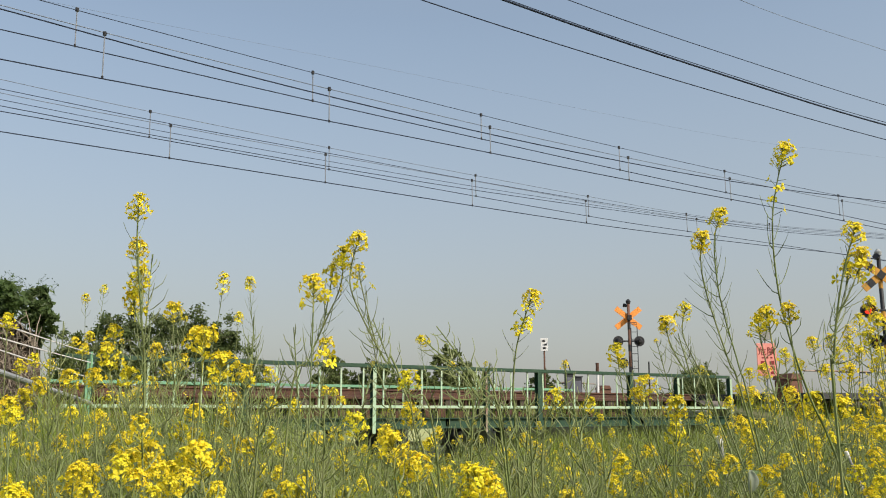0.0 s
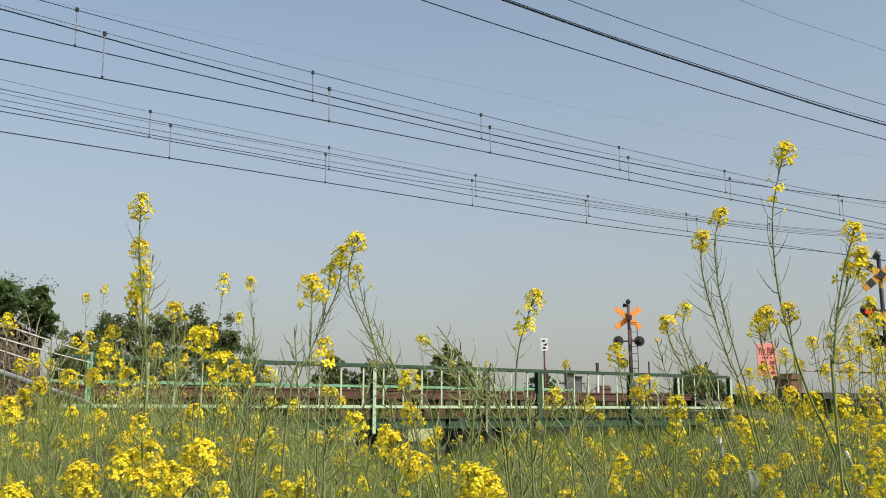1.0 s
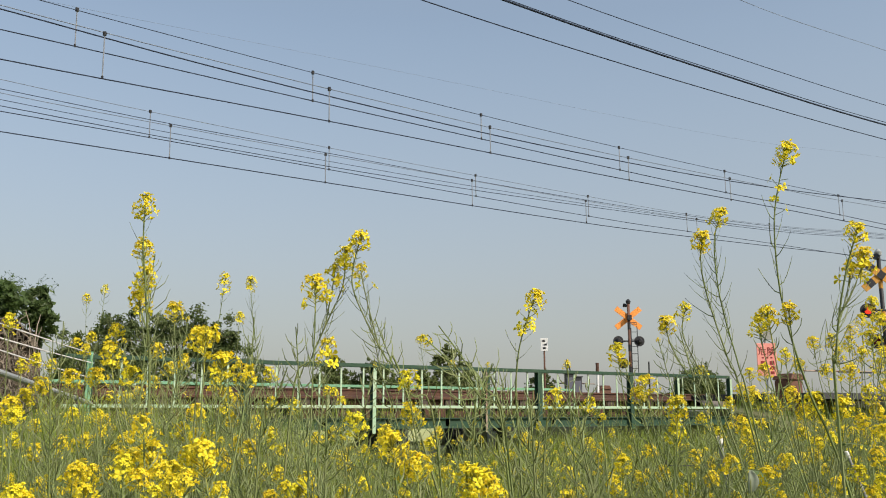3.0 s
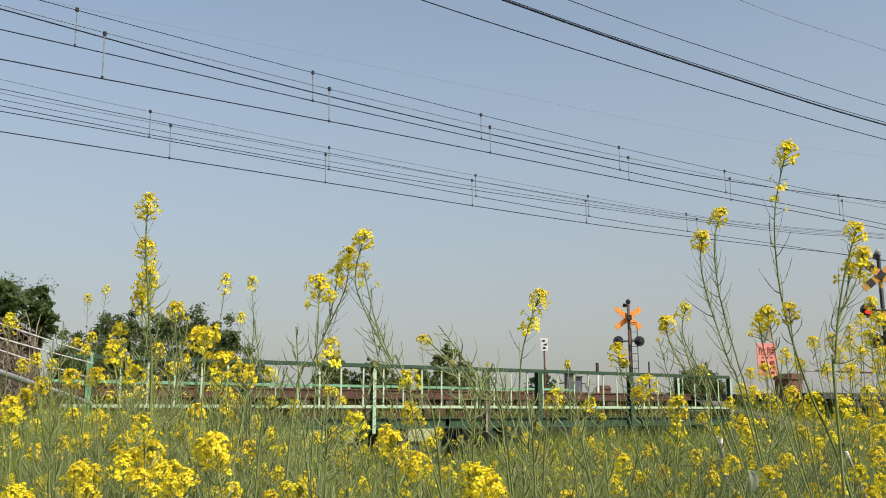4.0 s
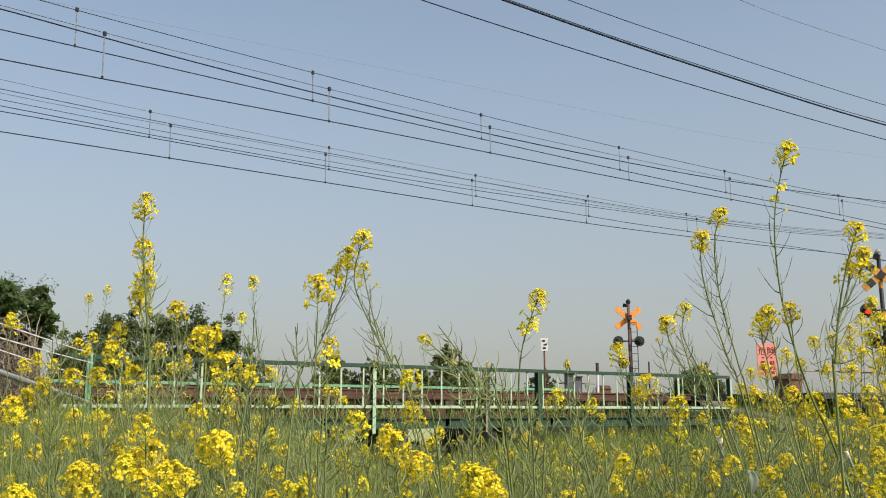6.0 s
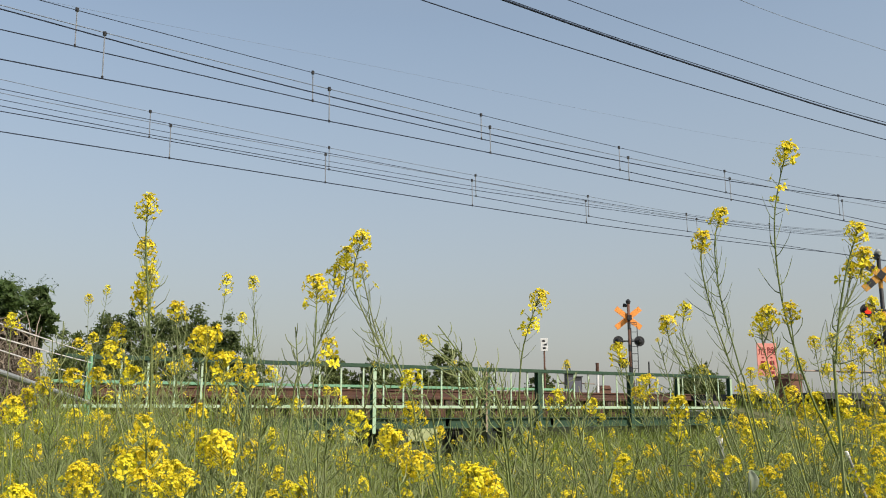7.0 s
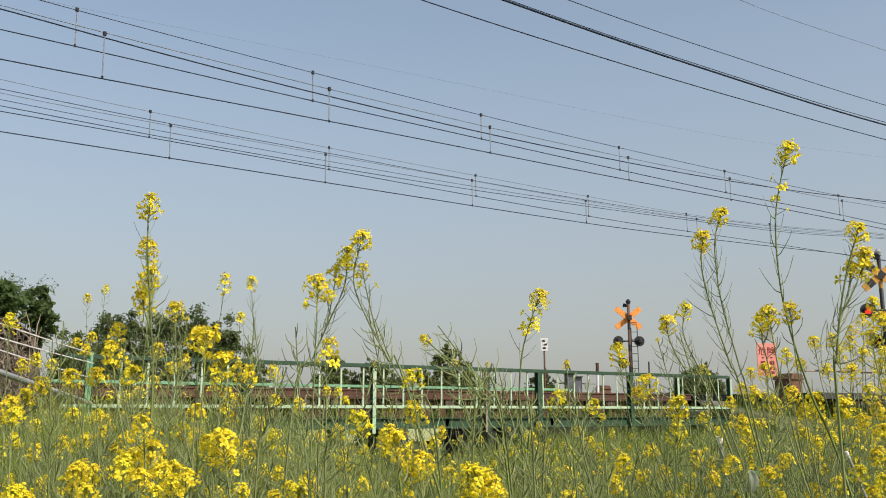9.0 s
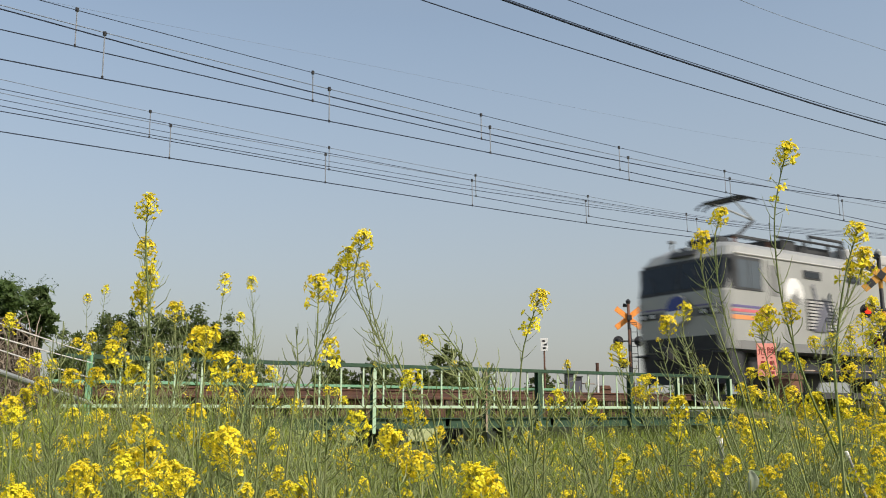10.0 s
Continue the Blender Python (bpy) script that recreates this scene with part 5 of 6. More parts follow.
rape_plant((1.752, 1.784, -0.03), [(1.775, 1.768, 0.924, 0.057), (1.797, 1.825, 0.866, 0.057)], 238, "low", 0.01, 0.06, 0.4, sway=9)
rape_plant((1.321, 2.095, -0.03), [(1.663, 1.864, 0.833, 0.057)], 239, "low", 0.01, 0.05, 0.4, sway=9)
rape_plant((1.225, 2.733, -0.03), [(1.118, 2.805, 0.898, 0.057), (1.112, 2.865, 0.962, 0.057), (1.091, 2.96, 0.915, 0.053)], 240, "low", 0.015, 0.06, 0.4, sway=8)
rape_plant((0.410, 2.550, -0.03), [(0.825, 2.27, 0.853, 0.057), (0.903, 2.246, 0.974, 0.042)], 241, "low", 0.015, 0.05, 0.4, sway=8)
rape_plant((0.415, 2.053, -0.03), [(0.83, 1.773, 0.897, 0.057), (0.859, 1.795, 0.916, 0.043)], 242, "low", 0.015, 0.05, 0.4, sway=9)
rape_plant((1.845, 2.812, -0.03), [(1.348, 3.148, 1.096, 0.051), (1.355, 3.201, 1.205, 0.056), (1.476, 3.227, 1.084, 0.057)], 243, "low", 0.015, 0.06, 0.4, sway=10)
rape_plant((0.932, 2.308, -0.03), [(0.805, 2.393, 1.059, 0.055), (0.794, 2.47, 1.009, 0.055), (0.844, 2.499, 0.992, 0.057)], 244, "low", 0.015, 0.06, 0.4, sway=8)
rape_plant((1.318, 3.175, -0.03), [(1.202, 3.253, 1.067, 0.057), (1.247, 3.311, 1.035, 0.057)], 245, "low", 0.015, 0.06, 0.4, sway=8)
rape_plant((2.677, 1.143, -0.03), [(2.345, 1.367, 1.002, 0.057), (2.39, 1.409, 0.94, 0.057), (2.388, 1.449, 1.031, 0.048)], 246, "low", 0.02, 0.06, 0.4, sway=5)
rape_plant((2.645, 2.316, -0.03), [(3.06, 2.036, 0.9, 0.057), (3.068, 2.094, 0.982, 0.057), (2.961, 2.241, 1.013, 0.051)], 247, "low", 0.015, 0.06, 0.4, sway=9)
rape_plant((3.388, 2.081, -0.03), [(2.891, 2.417, 1.226, 0.044), (3.092, 2.386, 1.153, 0.057), (3.176, 2.403, 1.221, 0.055)], 248, "low", 0.01, 0.08, 0.4, sway=9)
rape_plant((0.343, 3.834, -0.03), [(0.731, 3.573, 1.056, 0.057), (0.632, 3.73, 1.014, 0.051), (0.866, 3.661, 0.981, 0.051)], 249, "low", 0.015, 0.06, 0.4, sway=8)
rape_plant((2.954, 1.517, -0.03), [(2.457, 1.853, 1.118, 0.057), (2.53, 1.858, 1.193, 0.057), (2.614, 1.894, 1.093, 0.057)], 250, "low", 0.02, 0.06, 0.4, sway=9)
rape_plant((2.705, 1.685, -0.03), [(2.563, 1.781, 1.118, 0.057), (2.583, 1.81, 1.245, 0.053), (2.704, 1.84, 1.061, 0.057)], 251, "low", 0.02, 0.06, 0.4, sway=9)
rape_plant((3.311, 1.798, -0.03), [(3.055, 1.971, 1.212, 0.057), (3.149, 1.975, 1.275, 0.057), (3.239, 1.984, 1.327, 0.056)], 252, "low", 0.025, 0.06, 0.4, sway=9)
rape_plant((3.085, 1.209, -0.03), [(2.588, 1.545, 1.114, 0.057), (2.669, 1.568, 1.06, 0.057), (2.735, 1.574, 1.134, 0.057)], 253, "low", 0.025, 0.06, 0.4, sway=5)
rape_plant((3.102, 1.690, -0.03), [(2.838, 1.868, 1.027, 0.057), (2.662, 2.063, 1.022, 0.057), (2.991, 1.929, 0.965, 0.057)], 254, "low", 0.015, 0.06, 0.4, sway=9)
rape_plant((3.720, 2.765, -0.03), [(3.599, 2.847, 1.109, 0.057), (3.64, 2.958, 0.962, 0.057), (3.633, 3.053, 1.03, 0.057)], 255, "low", 0.015, 0.08, 0.4, sway=9)
rape_plant((3.091, 1.906, -0.03), [(3.141, 1.872, 1.399, 0.056), (3.229, 1.878, 1.47, 0.057), (3.234, 1.978, 1.37, 0.051)], 256, "tall", 0.06, 0.08, 0.4, sway=5)
rape_plant((2.370, 1.891, -0.03), [(2.785, 1.611, 1.209, 0.057), (2.788, 1.671, 1.249, 0.057)], 257, "low", 0.025, 0.06, 0.4, sway=5)
rape_plant((0.723, 3.874, -0.03), [(0.599, 3.958, 1.248, 0.057), (0.718, 3.966, 1.252, 0.057), (0.674, 4.077, 1.28, 0.055)], 258, "low", 0.015, 0.06, 0.4, sway=8)
rape_plant((0.559, 4.842, -0.03), [(0.974, 4.562, 1.364, 0.057), (0.948, 4.676, 1.403, 0.053), (1.03, 4.719, 1.438, 0.053)], 259, "low", 0.015, 0.08, 0.4, sway=8)
rape_plant((0.234, 3.645, -0.03), [(0.584, 3.409, 0.93, 0.057), (0.676, 3.417, 0.957, 0.057), (0.536, 3.585, 0.965, 0.057)], 260, "low", 0.015, 0.06, 0.4, sway=8)
rape_plant((0.460, 3.786, -0.03), [(0.875, 3.506, 0.921, 0.057), (0.844, 3.582, 1.035, 0.057), (0.942, 3.615, 0.959, 0.056)], 261, "low", 0.015, 0.06, 0.4, sway=8)
rape_plant((2.124, 2.994, -0.03), [(1.627, 3.33, 0.955, 0.057), (1.744, 3.355, 0.884, 0.057), (1.749, 3.42, 0.975, 0.055)], 262, "low", 0.015, 0.08, 0.4, sway=10)
rape_plant((1.058, 3.709, -0.03), [(1.473, 3.429, 0.978, 0.057), (1.449, 3.523, 1.022, 0.057), (1.578, 3.55, 0.904, 0.057)], 263, "low", 0.015, 0.08, 0.4, sway=10)
rape_plant((1.023, 2.884, -0.03), [(1.438, 2.604, 0.83, 0.057), (1.423, 2.692, 0.796, 0.057)], 264, "low", 0.015, 0.08, 0.4, sway=11)
rape_plant((1.943, 2.781, -0.03), [(1.855, 2.84, 0.942, 0.057), (1.956, 2.877, 0.833, 0.057), (1.952, 2.929, 0.981, 0.051)], 265, "low", 0.015, 0.08, 0.4, sway=10)
rape_plant((2.652, 2.639, -0.03), [(2.33, 2.856, 0.955, 0.057), (2.325, 2.963, 0.884, 0.057), (2.477, 2.944, 0.904, 0.057)], 266, "low", 0.015, 0.08, 0.4, sway=10)
rape_plant((3.038, 2.382, -0.03), [(2.541, 2.718, 0.933, 0.057), (2.635, 2.753, 0.884, 0.057), (2.598, 2.846, 0.975, 0.049)], 267, "low", 0.015, 0.08, 0.4, sway=9)
rape_plant((2.577, 2.065, -0.03), [(2.359, 2.212, 0.93, 0.052), (2.448, 2.246, 0.849, 0.057), (2.43, 2.339, 0.825, 0.057)], 268, "low", 0.015, 0.08, 0.4, sway=9)
rape_plant((2.116, 2.126, -0.03), [(2.325, 1.985, 0.92, 0.053), (2.426, 2.005, 0.844, 0.057), (2.406, 2.098, 0.802, 0.057)], 269, "low", 0.015, 0.08, 0.4, sway=9)
rape_plant((2.340, 1.399, -0.03), [(2.262, 1.452, 0.867, 0.057), (2.356, 1.442, 0.894, 0.057), (2.302, 1.549, 0.84, 0.055)], 270, "low", 0.015, 0.06, 0.4, sway=9)
rape_plant((2.632, 1.202, -0.03), [(2.358, 1.387, 0.867, 0.057), (2.388, 1.434, 0.832, 0.057)], 271, "low", 0.015, 0.06, 0.4, sway=5)
rape_plant((0.089, 3.093, -0.03), [(0.504, 2.813, 0.856, 0.057), (0.558, 2.846, 0.826, 0.057)], 272, "low", 0.015, 0.06, 0.4, sway=8)
rape_plant((1.285, 3.521, -0.03), [(1, 3.713, 1.136, 0.057), (1.074, 3.741, 1.183, 0.057), (0.993, 3.898, 1.115, 0.057)], 273, "low", 0.015, 0.08, 0.4, sway=8)
rape_plant((1.038, 3.350, -0.03), [(1.204, 3.238, 1.129, 0.057), (1.266, 3.282, 1.109, 0.057), (1.212, 3.386, 1.171, 0.057)], 274, "low", 0.015, 0.08, 0.4, sway=8)
rape_plant((2.327, 4.290, -0.03), [(2.263, 4.333, 1.119, 0.057), (2.265, 4.439, 1.166, 0.057)], 275, "low", 0.015, 0.08, 0.4, sway=10)
rape_plant((1.348, 1.586, -0.03), [(1.105, 1.665, 1.239, 0.012)], 277, "pods", 0.0, 0.42, 0.3, sway=12, via=[(1.247, 1.618, 1.020), (1.192, 1.634, 1.115), (1.147, 1.650, 1.183)])
rape_plant((1.794, 1.571, -0.03), [(1.297, 1.907, 1.22, 0.014)], 279, "pods", 0.0, 0.38, 0.3, sway=12)
rape_plant((1.276, 1.510, -0.03), [(1.024, 1.605, 1.206, 0.026)], 280, "pods", 0.0, 0.42, 0.3, sway=12, via=[(1.199, 1.537, 0.976), (1.142, 1.554, 1.077), (1.081, 1.579, 1.151)])
rape_plant((1.568, 1.644, -0.03), [(1.093, 1.964, 1.287, 0.014)], 281, "pods", 0.0, 0.35, 0.3, sway=12)
rape_plant((0.986, 1.641, -0.03), [(0.802, 1.765, 1.228, 0.012)], 282, "pods", 0.0, 0.36, 0.3, sway=12)
rape_plant((2.173, 1.129, -0.03), [(1.676, 1.465, 1.236, 0.013)], 291, "pods", 0.0, 0.44, 0.3, sway=12)
rape_plant((2.485, 1.488, -0.03), [(1.988, 1.824, 1.26, 0.016)], 293, "pods", 0.0, 0.39, 0.3, sway=12)
rape_plant((1.781, 1.371, -0.03), [(1.3, 1.696, 1.14, 0.013)], 295, "pods", 0.0, 0.33, 0.3, sway=12)
rape_plant((1.513, 1.546, -0.03), [(1.431, 1.601, 1.167, 0.021)], 296, "pods", 0.0, 0.28, 0.3, sway=12)
rape_plant((1.305, 1.840, -0.03), [(1.563, 1.666, 1.131, 0.014)], 297, "pods", 0.0, 0.45, 0.3, sway=12)
rape_plant((1.052, 1.590, -0.03), [(1.222, 1.476, 1.095, 0.012)], 298, "pods", 0.0, 0.33, 0.3, sway=12)
rape_plant((1.041, 2.068, -0.03), [(0.698, 2.299, 1.234, 0.014)], 299, "pods", 0.0, 0.33, 0.3, sway=12)
rape_plant((1.140, 2.423, -0.03), [(0.974, 2.535, 1.195, 0.026)], 300, "pods", 0.0, 0.43, 0.3, sway=12)
rape_plant((0.575, 2.352, -0.03), [(0.643, 2.306, 1.452, 0.014)], 301, "pods", 0.0, 0.38, 0.3, sway=12)
rape_plant((0.945, 2.347, -0.03), [(0.641, 2.552, 1.248, 0.015)], 302, "pods", 0.0, 0.36, 0.3, sway=12)
rape_plant((0.602, 2.786, -0.03), [(0.843, 2.623, 1.329, 0.016)], 303, "pods", 0.0, 0.41, 0.3, sway=12)
rape_plant((2.364, 1.510, -0.03), [(1.867, 1.846, 1.191, 0.025)], 304, "pods", 0.0, 0.29, 0.3, sway=12)
rape_plant((0.813, 2.450, -0.03), [(1.228, 2.17, 1.186, 0.015)], 305, "pods", 0.0, 0.4, 0.3, sway=12)
rape_plant((1.112, 2.324, -0.03), [(1.527, 2.044, 1.19, 0.016)], 306, "pods", 0.0, 0.34, 0.3, sway=12)
rape_plant((1.625, 1.985, -0.03), [(1.128, 2.321, 1.19, 0.016)], 307, "pods", 0.0, 0.3, 0.3, sway=12)
rape_plant((1.631, 1.611, -0.03), [(1.961, 1.389, 1.173, 0.014)], 309, "pods", 0.0, 0.44, 0.3, sway=12)
rape_plant((0.491, 2.217, -0.03), [(0.408, 2.273, 1.219, 0.013)], 310, "pods", 0.0, 0.32, 0.3, sway=12)
rape_plant((1.249, 1.777, -0.03), [(1.275, 1.690, 1.163, 0.012)], 313, "pods", 0.0, 0.3, 0.3, sway=12, via=[(1.256, 1.740, 0.995), (1.263, 1.715, 1.087)])
rape_plant((1.213, 1.427, -0.03), [(1.158, 1.428, 1.042, 0.012)], 314, "pods", 0.0, 0.25, 0.3, sway=12, via=[(1.179, 1.428, 0.980)])
rape_plant((1.377, 1.691, -0.03), [(1.440, 1.593, 1.100, 0.012)], 316, "pods", 0.0, 0.3, 0.3, sway=12, via=[(1.399, 1.652, 0.955), (1.419, 1.622, 1.034)])
rape_plant((1.326, 1.850, -0.03), [(1.083, 1.917, 1.275, 0.012)], 317, "pods", 0.0, 0.42, 0.3, sway=12, via=[(1.242, 1.876, 0.978), (1.178, 1.895, 1.089), (1.129, 1.910, 1.171)])
rape_plant((0.743, 1.869, -0.03), [(0.790, 1.776, 1.143, 0.012)], 318, "pods", 0.0, 0.35, 0.3, sway=12, via=[(0.758, 1.837, 0.964), (0.774, 1.806, 1.059)])
rape_plant((0.408, 1.397, -0.03), [(0.339, 1.306, 0.985, 0.035), (0.368, 1.328, 0.964, 0.039), (0.397, 1.332, 0.969, 0.036)], 320, "low", 0.015, 0.06, 0.4, sway=8)
rape_plant((0.439, 1.351, -0.03), [(0.407, 1.240, 0.967, 0.036), (0.407, 1.304, 0.956, 0.032), (0.380, 1.288, 0.943, 0.033)], 321, "low", 0.015, 0.06, 0.4, sway=9)
rape_plant((0.392, 1.669, -0.03), [(0.351, 1.568, 0.928, 0.037), (0.372, 1.609, 0.956, 0.034), (0.337, 1.596, 0.957, 0.032)], 322, "low", 0.015, 0.06, 0.4, sway=11)
rape_plant((0.584, 1.602, -0.03), [(0.549, 1.496, 0.928, 0.034), (0.544, 1.552, 0.968, 0.034), (0.510, 1.534, 0.985, 0.033)], 323, "low", 0.015, 0.06, 0.4, sway=13)
rape_plant((0.887, 1.897, -0.03), [(0.791, 1.835, 0.876, 0.041), (0.841, 1.871, 0.890, 0.043), (0.865, 1.805, 0.897, 0.042)], 324, "low", 0.015, 0.06, 0.4, sway=10)
rape_plant((0.984, 1.582, -0.03), [(0.920, 1.498, 0.896, 0.037), (0.920, 1.531, 0.971, 0.044), (0.933, 1.504, 0.940, 0.039), (0.907, 1.554, 1.015, 0.045)], 325, "low", 0.015, 0.06, 0.4, sway=10)
rape_plant((0.960, 1.286, -0.03), [(0.867, 1.213, 0.962, 0.037), (0.919, 1.230, 0.950, 0.044), (0.888, 1.231, 0.928, 0.039)], 326, "low", 0.015, 0.06, 0.4, sway=11)
rape_plant((0.348, 2.073, -0.03), [(0.302, 1.976, 0.896, 0.047), (0.332, 2.020, 0.884, 0.046), (0.337, 2.286, 1.054, 0.052)], 327, "low", 0.015, 0.06, 0.4, sway=8)


# ---- the rest of the field ----
def field_spot(rng, near, far):
    """A place in the strip of field before the railway."""
    while True:
        x, y = rng.uniform(-2.5, 19), rng.uniform(0.6, 11.2)
        d = 0.559 * x + 0.829 * y
        s = 0.829 * x - 0.559 * y
        if near < d < far and abs(s) < 0.62 * d + 0.4:
            return x, y, d, s / d


def open_spot(rng):
    """A place anywhere in the field round the viewer."""
    while True:
        x, y = rng.uniform(-7, 18), rng.uniform(-6, 8.5)
        d, s = 0.559 * x + 0.829 * y, 0.829 * x - 0.559 * y
        if x * x + y * y > 2.6 and (d < 0.2 or abs(s) > 0.6 * d + 0.3):
            return x, y, d, 1.0


def low_cover():
    """Grass blades and bare stems that fill the field, all one soft mass."""
    rng = np.random.default_rng(5)
    n = 112000
    d = 1.15 * (11.0 / 1.15) ** rng.random(n) ** 0.85
    s = d * np.where(rng.random(n) < 0.8, rng.uniform(-0.6, 0.6, n), rng.normal(0, 1.1, n))
    x, y = 0.559 * d + 0.829 * s, 0.829 * d - 0.559 * s
    patch = np.array([noise.noise(V((a * 0.9, b * 0.9, 7))) for a, b in zip(x, y)])
    keep = (y < 11.3) & (y > -6) & (x > -7)
    x, y, d, s, patch = x[keep], y[keep], d[keep], s[keep], patch[keep]
    n = len(x)
    h = (0.42 + 0.32 * rng.random(n) + 0.22 * patch) * np.where(rng.random(n) < 0.12, 1.3, 1.0)
    h = h * np.clip(0.58 + d * 0.085, 0, 1.05)
    middle = np.clip(1.6 - np.abs(s / d - 0.05) / 0.15, 0, 1) * np.clip((d - 3.5) / 4, 0, 1)
    h = h * (1 - 0.36 * middle)
    h = h * (1 + 0.38 * np.clip((-0.12 - s / d) / 0.12, 0, 1) * np.clip((d - 3) / 3, 0, 1))
    lean = rng.normal(0, 0.24, (n, 2)) * h[:, None] * 1.3
    az = rng.random(n) * TURN
    w = (0.0011 + 0.0016 * rng.random(n)) * np.clip(d / 2.2, 0.9, 2.6)
    ex, ey = np.cos(az) * w, np.sin(az) * w
    rows = []
    for t, ww in ((0.0, 1.0), (0.45, 0.9), (0.8, 0.6)):
        cx, cy, cz = x + lean[:, 0] * t * t, y + lean[:, 1] * t * t, h * t * (1 - 0.06 * t)
        rows += [np.stack([cx - ex * ww, cy - ey * ww, cz], 1), np.stack([cx + ex * ww, cy + ey * ww, cz], 1)]
    rows.append(np.stack([x + lean[:, 0], y + lean[:, 1], h * 0.97], 1))
    v = np.stack(rows, 1).reshape(-1, 3)
    k = np.arange(n)[:, None] * 7
    quads = np.concatenate([k + [0, 1, 3, 2], k + [2, 3, 5, 4]])
    tris = k + [4, 5, 6]
    me = bpy.data.meshes.new("grass")
    me.from_pydata(v.tolist(), [], quads.tolist() + tris.tolist())
    me.materials.append(M["grass"])
    tagged(new("grass", me), "dense yellow-green grass and bare stems of the field", "grass", "", "stuff")


low_cover()


def wide_cover():
    """Thinner grass over the rest of the field, all round."""
    rng = np.random.default_rng(8)
    n = 75000
    x, y = rng.uniform(-14, 24, n), rng.uniform(-12, 9.5, n)
    d, s = 0.559 * x + 0.829 * y, 0.829 * x - 0.559 * y
    keep = ((d < 1.3) | (np.abs(s) > 0.55 * d)) & (x * x + y * y > 0.7)
    x, y = x[keep], y[keep]
    n = len(x)
    h, az = 0.3 + 0.4 * rng.random(n), rng.random(n) * TURN
    lean = rng.normal(0, 0.12, (n, 2))
    e = np.stack([np.cos(az), np.sin(az), az * 0], 1) * 0.006
    p = np.stack([x, y, h * 0 - 0.05], 1)
    top = p + np.stack([lean[:, 0], lean[:, 1], h], 1)
    v = np.stack([p - e, p + e, top], 1).reshape(-1, 3)
    me = bpy.data.meshes.new("field_grass")
    me.from_pydata(v.tolist(), [], (np.arange(n)[:, None] * 3 + [0, 1, 2]).tolist())
    me.materials.append(M["grass"])
    tagged(new("field_grass", me), "rough grass of the open field", "grass", "", "stuff")


wide_cover()


def bank_grass():
    """Tufts on both slopes of the embankment and along the track edge."""
    rng = random.Random(12)
    s = Soup()
    for _ in range(16000):
        east = rng.random() < 0.6
        x = rng.uniform(15.6, 34) if east else rng.uniform(-6, 2.6)
        if rng.random() < 0.25:
            x = rng.uniform(2.2, 16)
        y = rng.uniform(9.2, 12.9)
        z = float(np.interp(y, [9.3, 10.2, 11.6, 12.7, 13.2], [0, 0.45, 0.92, 1.12, 1.16])) if not 2.2 < x < 15.9 else 0.0
        h = rng.uniform(0.2, 0.55) if z else rng.uniform(0.15, 0.45) if x < 11.5 else rng.uniform(0.3, 0.75)
        lx, ly, an = rng.gauss(0, 0.15) * h, rng.gauss(0, 0.15) * h, rng.uniform(0, 6.3)
        e = V((math.cos(an), math.sin(an), 0)) * rng.uniform(0.003, 0.006)
        p, m, t = V((x, y, z - 0.05)), V((x + lx * 0.3, y + ly * 0.3, z + h * 0.55)), V((x + lx * 1.4, y + ly * 1.4, z + h))
        s.add([p - e, p + e, m + e * 0.8, m - e * 0.8, t], [(0, 1, 2, 3), (3, 2, 4)])
    for _ in range(6000):
        x, y = rng.uniform(-1.0, 5.0), rng.uniform(8.4, 11.6)
        h, lx, an = rng.uniform(0.5, 1.05), rng.gauss(0, 0.18), rng.uniform(0, 6.3)
        e = V((math.cos(an), math.sin(an), 0)) * rng.uniform(0.003, 0.006)
        p, t = V((x, y, -0.05)), V((x + lx, y + rng.gauss(0, 0.12), h + (0.4 if y > 10 and x < 2.2 else 0)))
        m = p.lerp(t, 0.55) - V((lx * 0.25, 0, 0))
        s.add([p - e, p + e, m + e * 0.8, m - e * 0.8, t], [(0, 1, 2, 3), (3, 2, 4)])
    for _ in range(7500):
        x, y = rng.uniform(8.2, 16.5), rng.uniform(10.2, 12.3)
        h, lx, an = rng.uniform(0.45, 0.88) * (0.65 + 0.35 * min(1, (x - 8.2) / 1.6)), rng.gauss(0, 0.16), rng.uniform(0, 6.3)
        e = V((math.cos(an), math.sin(an), 0)) * rng.uniform(0.004, 0.007)
        p, t = V((x, y, -0.05)), V((x + lx, y + rng.gauss(0, 0.12), h))
        m = p.lerp(t, 0.55) - V((lx * 0.25, 0, 0))
        s.add([p - e, p + e, m + e * 0.8, m - e * 0.8, t], [(0, 1, 2, 3), (3, 2, 4)])
    for _ in range(1500):
        x, y = rng.uniform(2.3, 15.9), rng.choice((rng.uniform(12.55, 12.9), rng.uniform(13.0, 13.9)))
        h, lx, an = rng.uniform(0.12, 0.5) * (0.5 + 0.5 * noise.noise(V((x * 1.3, 2, 0))) + 0.3), rng.gauss(0, 0.08), rng.uniform(0, 6.3)
        e = V((math.cos(an), math.sin(an), 0)) * 0.005
        p, t = V((x, y, 0.83)), V((x + lx, y + rng.gauss(0, 0.05), 0.95 + h))
        m = p.lerp(t, 0.5) - V((lx * 0.2, 0, 0))
        s.add([p - e, p + e, m + e * 0.8, m - e * 0.8, t], [(0, 1, 2, 3), (3, 2, 4)])
    tagged(part("bank_grass", s, "grass", fix=False), "long grass tufts on the embankment", "grass", "", "stuff")


bank_grass()


